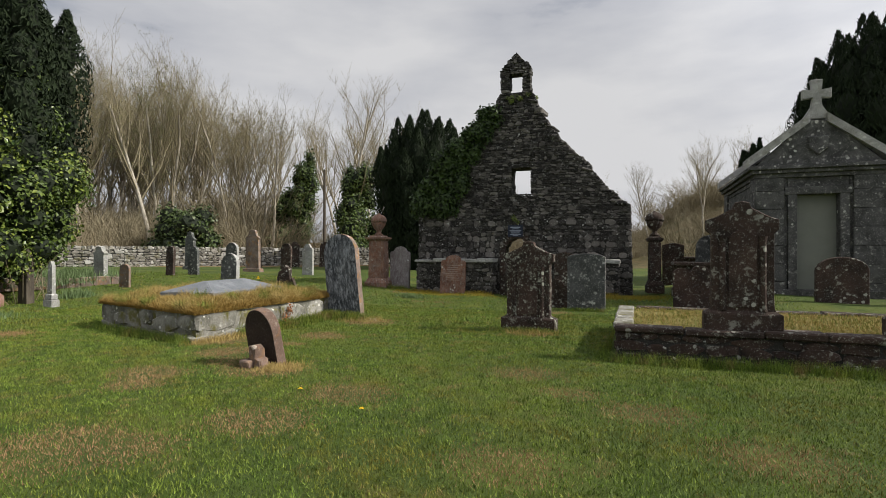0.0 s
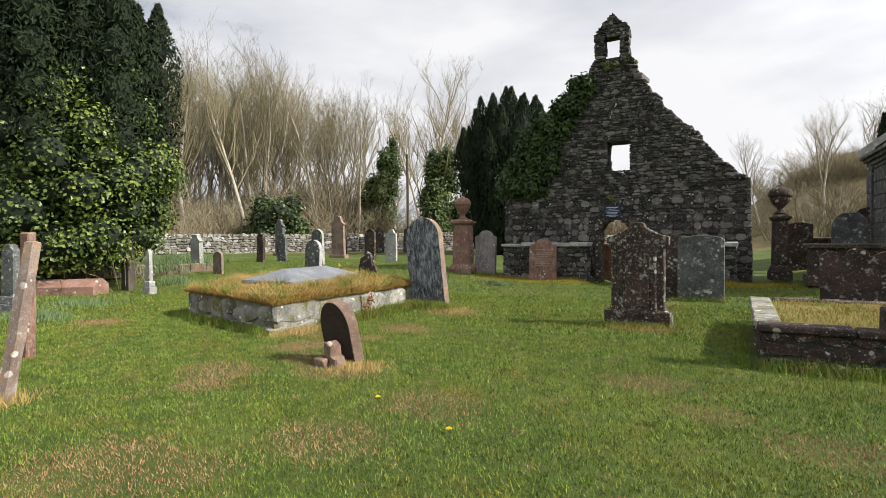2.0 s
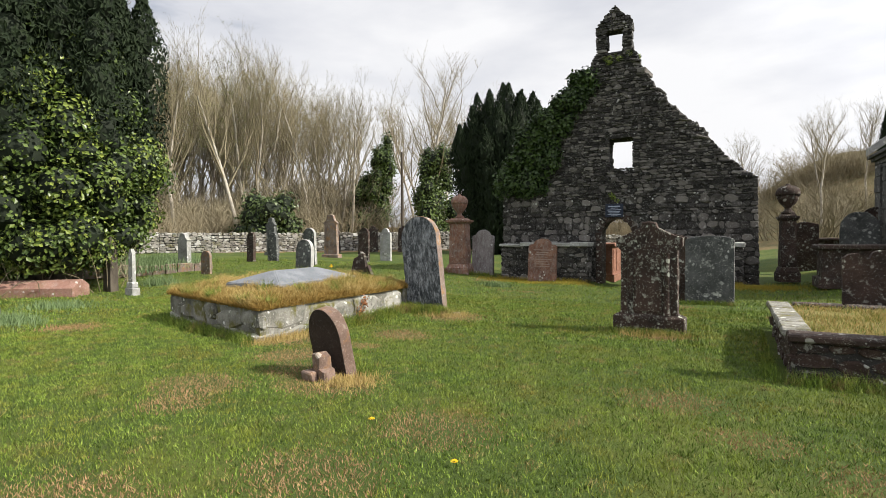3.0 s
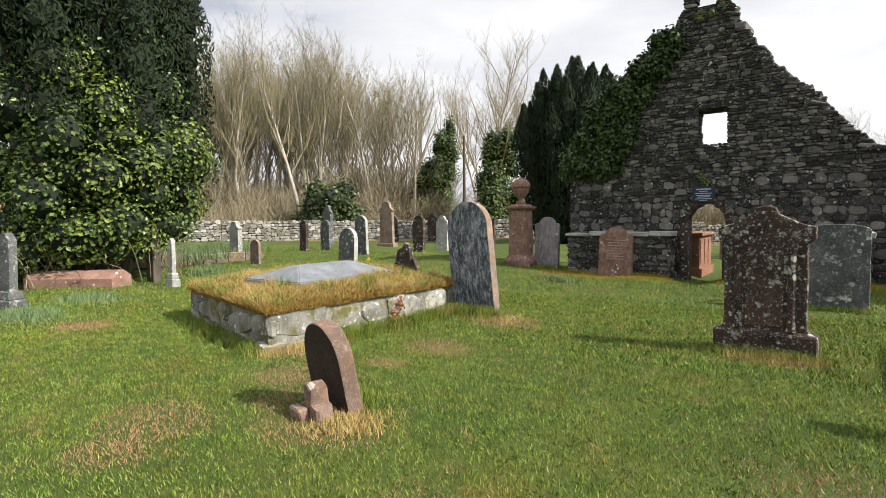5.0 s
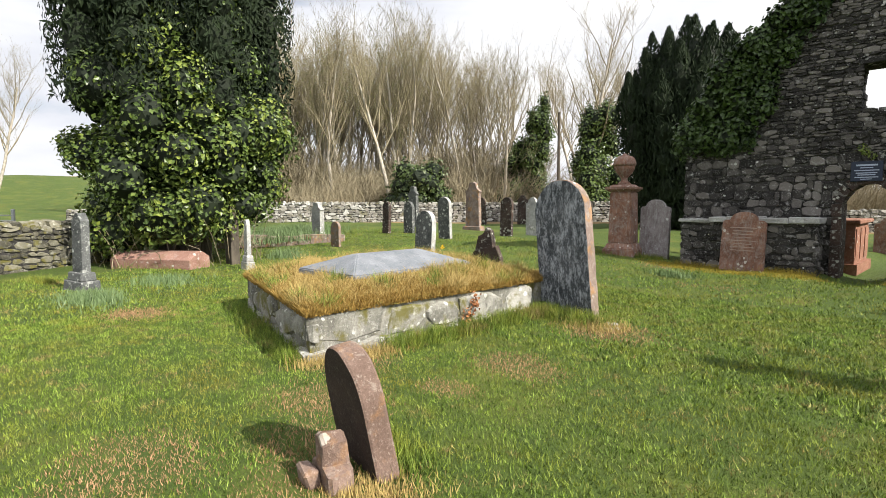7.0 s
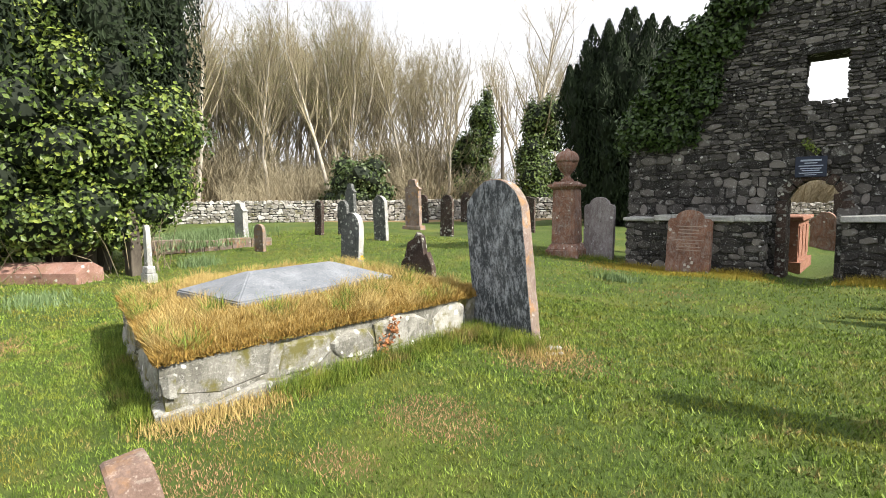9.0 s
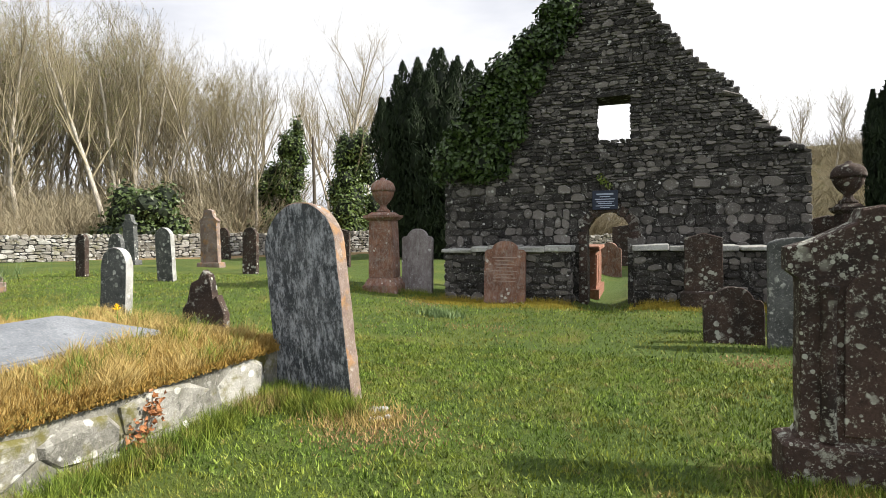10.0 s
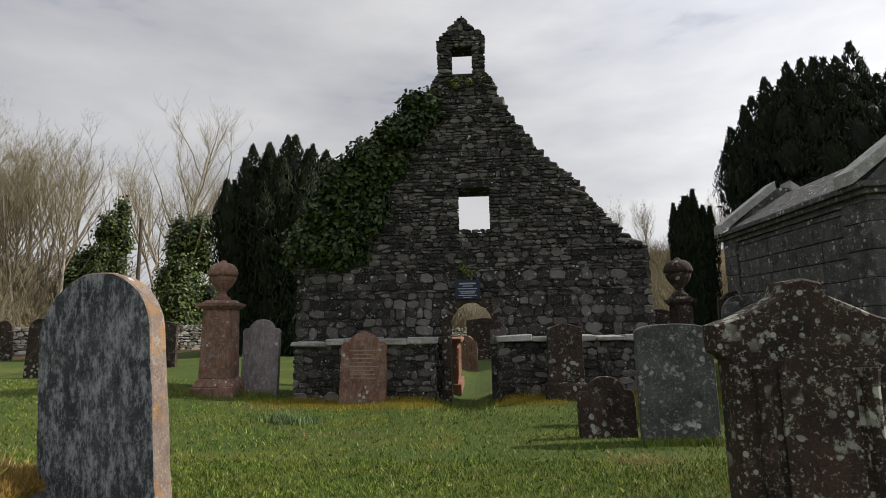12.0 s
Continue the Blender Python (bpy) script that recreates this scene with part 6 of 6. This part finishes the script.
def tufts():
    """Long grass at the feet of walls and stones."""
    rng = np.random.default_rng(302)
    V, M = [], []

    def along(ax, ay, bx, by, n, h, spread, kind):
        t = rng.random(n)
        x, y = ax + (bx - ax) * t + rng.normal(size=n) * spread, ay + (by - ay) * t + rng.normal(size=n) * spread
        ok = ~blocked(x, y)
        x, y = x[ok], y[ok]
        V.append(blades(x, y, ground_heights(x, y), h * (0.4 + rng.random(len(x))), 0.004 * np.ones(len(x)), rng, 1.0))
        M.append(np.full(len(x), kind))

    along(-0.36, 9.3, -0.18, 12.3, 8500, 0.17, 0.09, 0)
    along(-0.42, 8.3, -0.32, 9.4, 1800, 0.09, 0.12, 1)
    along(-0.6, 8.28, -4.0, 9.12, 4200, 0.13, 0.10, 0)
    along(-0.2, 12.0, 0.8, 11.9, 3600, 0.16, 0.10, 0)
    along(0.5, 11.9, 1.1, 11.8, 1400, 0.08, 0.16, 1)
    along(1.9, 7.2, 2.15, 7.4, 1500, 0.055, 0.15, 1)
    along(1.4, 7.75, 1.95, 7.7, 900, 0.10, 0.10, 0)
    along(4.05, 11.55, 5.1, 11.55, 2400, 0.10, 0.08, 0)
    along(4.2, 11.45, 5.1, 11.45, 900, 0.08, 0.10, 1)
    along(6.2, 9.45, 9.5, 9.45, 5200, 0.14, 0.09, 0)
    along(6.1, 9.6, 6.3, 12.7, 2600, 0.10, 0.07, 0)
    along(4.75, 15.75, 5.8, 15.75, 1500, 0.09, 0.06, 0)
    along(-1.1, 19.2, 1.8, 19.2, 2400, 0.12, 0.08, 2)
    along(3.1, 19.2, 6.0, 19.2, 2400, 0.12, 0.08, 2)
    along(5.2, 18.7, 7.2, 18.9, 5200, 0.07, 0.28, 2)
    along(-1.6, 18.8, 1.9, 18.8, 5200, 0.055, 0.22, 2)
    along(3.1, 18.9, 4.2, 18.7, 1800, 0.06, 0.15, 2)
    along(-3.2, 19.0, -1.6, 19.6, 1500, 0.12, 0.12, 0)
    along(-0.34, 4.55, -0.14, 4.65, 900, 0.10, 0.12, 1)
    along(-10.2, 7.2, -9.3, 7.4, 900, 0.14, 0.15, 0)
    along(-11.2, 9.2, -9.8, 10.4, 1500, 0.16, 0.2, 0)
    tri_mesh("long_grass_tufts", np.concatenate(V), [BLADE, DRY_GRASS, MOSS_GRASS], "long grass at the feet of stones and walls", "grass", np.concatenate(M))


tufts()


def plot_grass():
    rng = np.random.default_rng(303)
    n = 26000
    x, y = rng.uniform(6.5, 12.2, n), rng.uniform(9.92, 12.4, n)
    v = blades(x, y, np.full(n, 0.45), 0.06 * (0.4 + rng.random(n)), 0.004 * np.ones(n), rng, 1.5)
    tri_mesh("plot_grass", v, [DRY_GRASS, BLADE], "dry yellow grass on the walled plot", "grass", (rng.random(n) < 0.45).astype(int))


plot_grass()


def bulb_leaves():
    rng = np.random.default_rng(304)
    V = []
    for cx, cy, rx, ry, n, h in ((-14.2, 15.2, 1.3, 1.5, 5200, 0.34), (-6.6, 7.6, 0.75, 0.4, 1500, 0.10), (-0.4, 17.2, 0.35, 0.2, 420, 0.12), (-10.6, 13.4, 0.4, 0.4, 500, 0.25), (-8.0, 9.2, 0.8, 0.5, 1000, 0.1)):
        x, y = cx + rng.normal(size=n) * rx * 0.6, cy + rng.normal(size=n) * ry * 0.6
        ok = ~blocked(x, y)
        x, y = x[ok], y[ok]
        V.append(blades(x, y, ground_heights(x, y) + (0.18 if h > 0.3 else 0), h * (0.5 + rng.random(len(x))), 0.011 * np.ones(len(x)), rng, 0.9))
    tri_mesh("bulb_leaves", np.concatenate(V), BLUE_LEAF, "blue-green bulb leaves in clumps", "plants")


bulb_leaves()


# ---- small things in the grass ----
def dandelion(x, y, z=None, label="yellow dandelion flower in the turf"):
    top = thing("dandelion", pose(x, y, ground_z(x, y) if z is None else z), label, "flower", "yellow flowers")
    q = bpy.data.materials.get("yellow_petal") or Nodes("yellow_petal").done((0.75, 0.50, 0.01), 0.6)
    bm = bmesh.new()
    for ring, k, up in ((14, 0.026, 0.045), (10, 0.017, 0.052), (6, 0.009, 0.056)):
        for i in range(ring):
            a = 2 * math.pi * i / ring + k * 40
            c, s = math.cos(a), math.sin(a)
            v = [bm.verts.new(p) for p in ((0, 0, up - 0.006), (c * k - s * 0.004, s * k + c * 0.004, up), (c * k * 1.1, s * k * 1.1, up + 0.002), (c * k + s * 0.004, s * k - c * 0.004, up))]
            bm.faces.new(v)
    part("flower_head", bm, q, top)
    part("stalk", lathe_bm([(0.003, -0.01), (0.003, 0.042)], 6), BLADE, top)
    return top


for x, y in ((4.03, 5.95), (3.0, 6.4)):
    dandelion(x, y)
dandelion(-2.0, 11.75, 0.74, "daffodil standing in the mound grass").scale = (1.5, 1.5, 4.0)


def stone_chips():
    r = random.Random(310)
    for i in range(7):
        x, y = 0.92 + r.uniform(-0.1, 0.22), 11.98 + r.uniform(-0.14, 0.12)
        s = r.uniform(0.03, 0.07)
        bm = bmesh.new()
        bmesh.ops.create_icosphere(bm, subdivisions=1, radius=s)
        for v in bm.verts:
            v.co *= r.uniform(0.7, 1.2)
            v.co.z *= 0.55
        ob = part("stone_chip", bm, PALE)
        ob.location = (x, y, ground_z(x, y) + s * 0.25)
        tagged(ob, "small pale stone chip beside the leaning headstone", "stone", "stone chips")


stone_chips()


def wall_plant(x, y, z, seed):
    """A small red-leaved plant growing from a joint of the mound's wall."""
    r, nr = random.Random(seed), np.random.default_rng(seed)
    top = thing("wall_plant", pose(x, y, z), "small russet plant rooted in the mound wall", "plant")
    n = 70
    c = np.stack([nr.normal(size=n) * 0.025 + 0.03, nr.normal(size=n) * 0.04, nr.normal(size=n) * 0.07], 1)
    nm = nr.normal(size=(n, 3)) + np.array([0.8, 0, 0.3])
    nm /= np.linalg.norm(nm, axis=1, keepdims=True)
    v, f = leaf_quads(c, nm, nr.uniform(0.025, 0.05, n), nr, 1.3)
    mat = bpy.data.materials.get("russet_leaf") or leaf_mat("russet_leaf", (0.16, 0.05, 0.025), (0.30, 0.13, 0.05), 0.6)
    mesh_part("foliage", v, f, mat, top, "russet leaves")


wall_plant(-0.40, 10.62, 0.16, 320)
wall_plant(-0.38, 10.75, 0.33, 321)


# ---- field gate in the distance ----
def field_gate():
    x, y = -19.5, 6.0
    top = thing("field_gate", pose(x, y, ground_z(x, y), 0, 0, 75), "galvanised bar gate to the field", "gate")
    q = Nodes("galvanised_steel")
    q.bsdf.inputs["Metallic"].default_value = 0.8
    steel = q.done(q.mix(q.noise(15, 4, 0.6), (0.30, 0.31, 0.32), (0.45, 0.46, 0.47)), 0.5)
    for i in range(6):
        bm = lathe_bm([(0.022, -1.8), (0.022, 1.8)], 8)
        ob = part("rail", bm, steel, top)
        ob.matrix_local = pose(0, 0, 0.25 + 0.19 * i, 0, 90, 0)
    for xx in (-1.8, 1.8):
        bm = lathe_bm([(0.06, -0.2), (0.06, 1.4), (0.01, 1.42)], 10)
        ob = part("gate_post", bm, steel, top)
        ob.location.x = xx


field_gate()
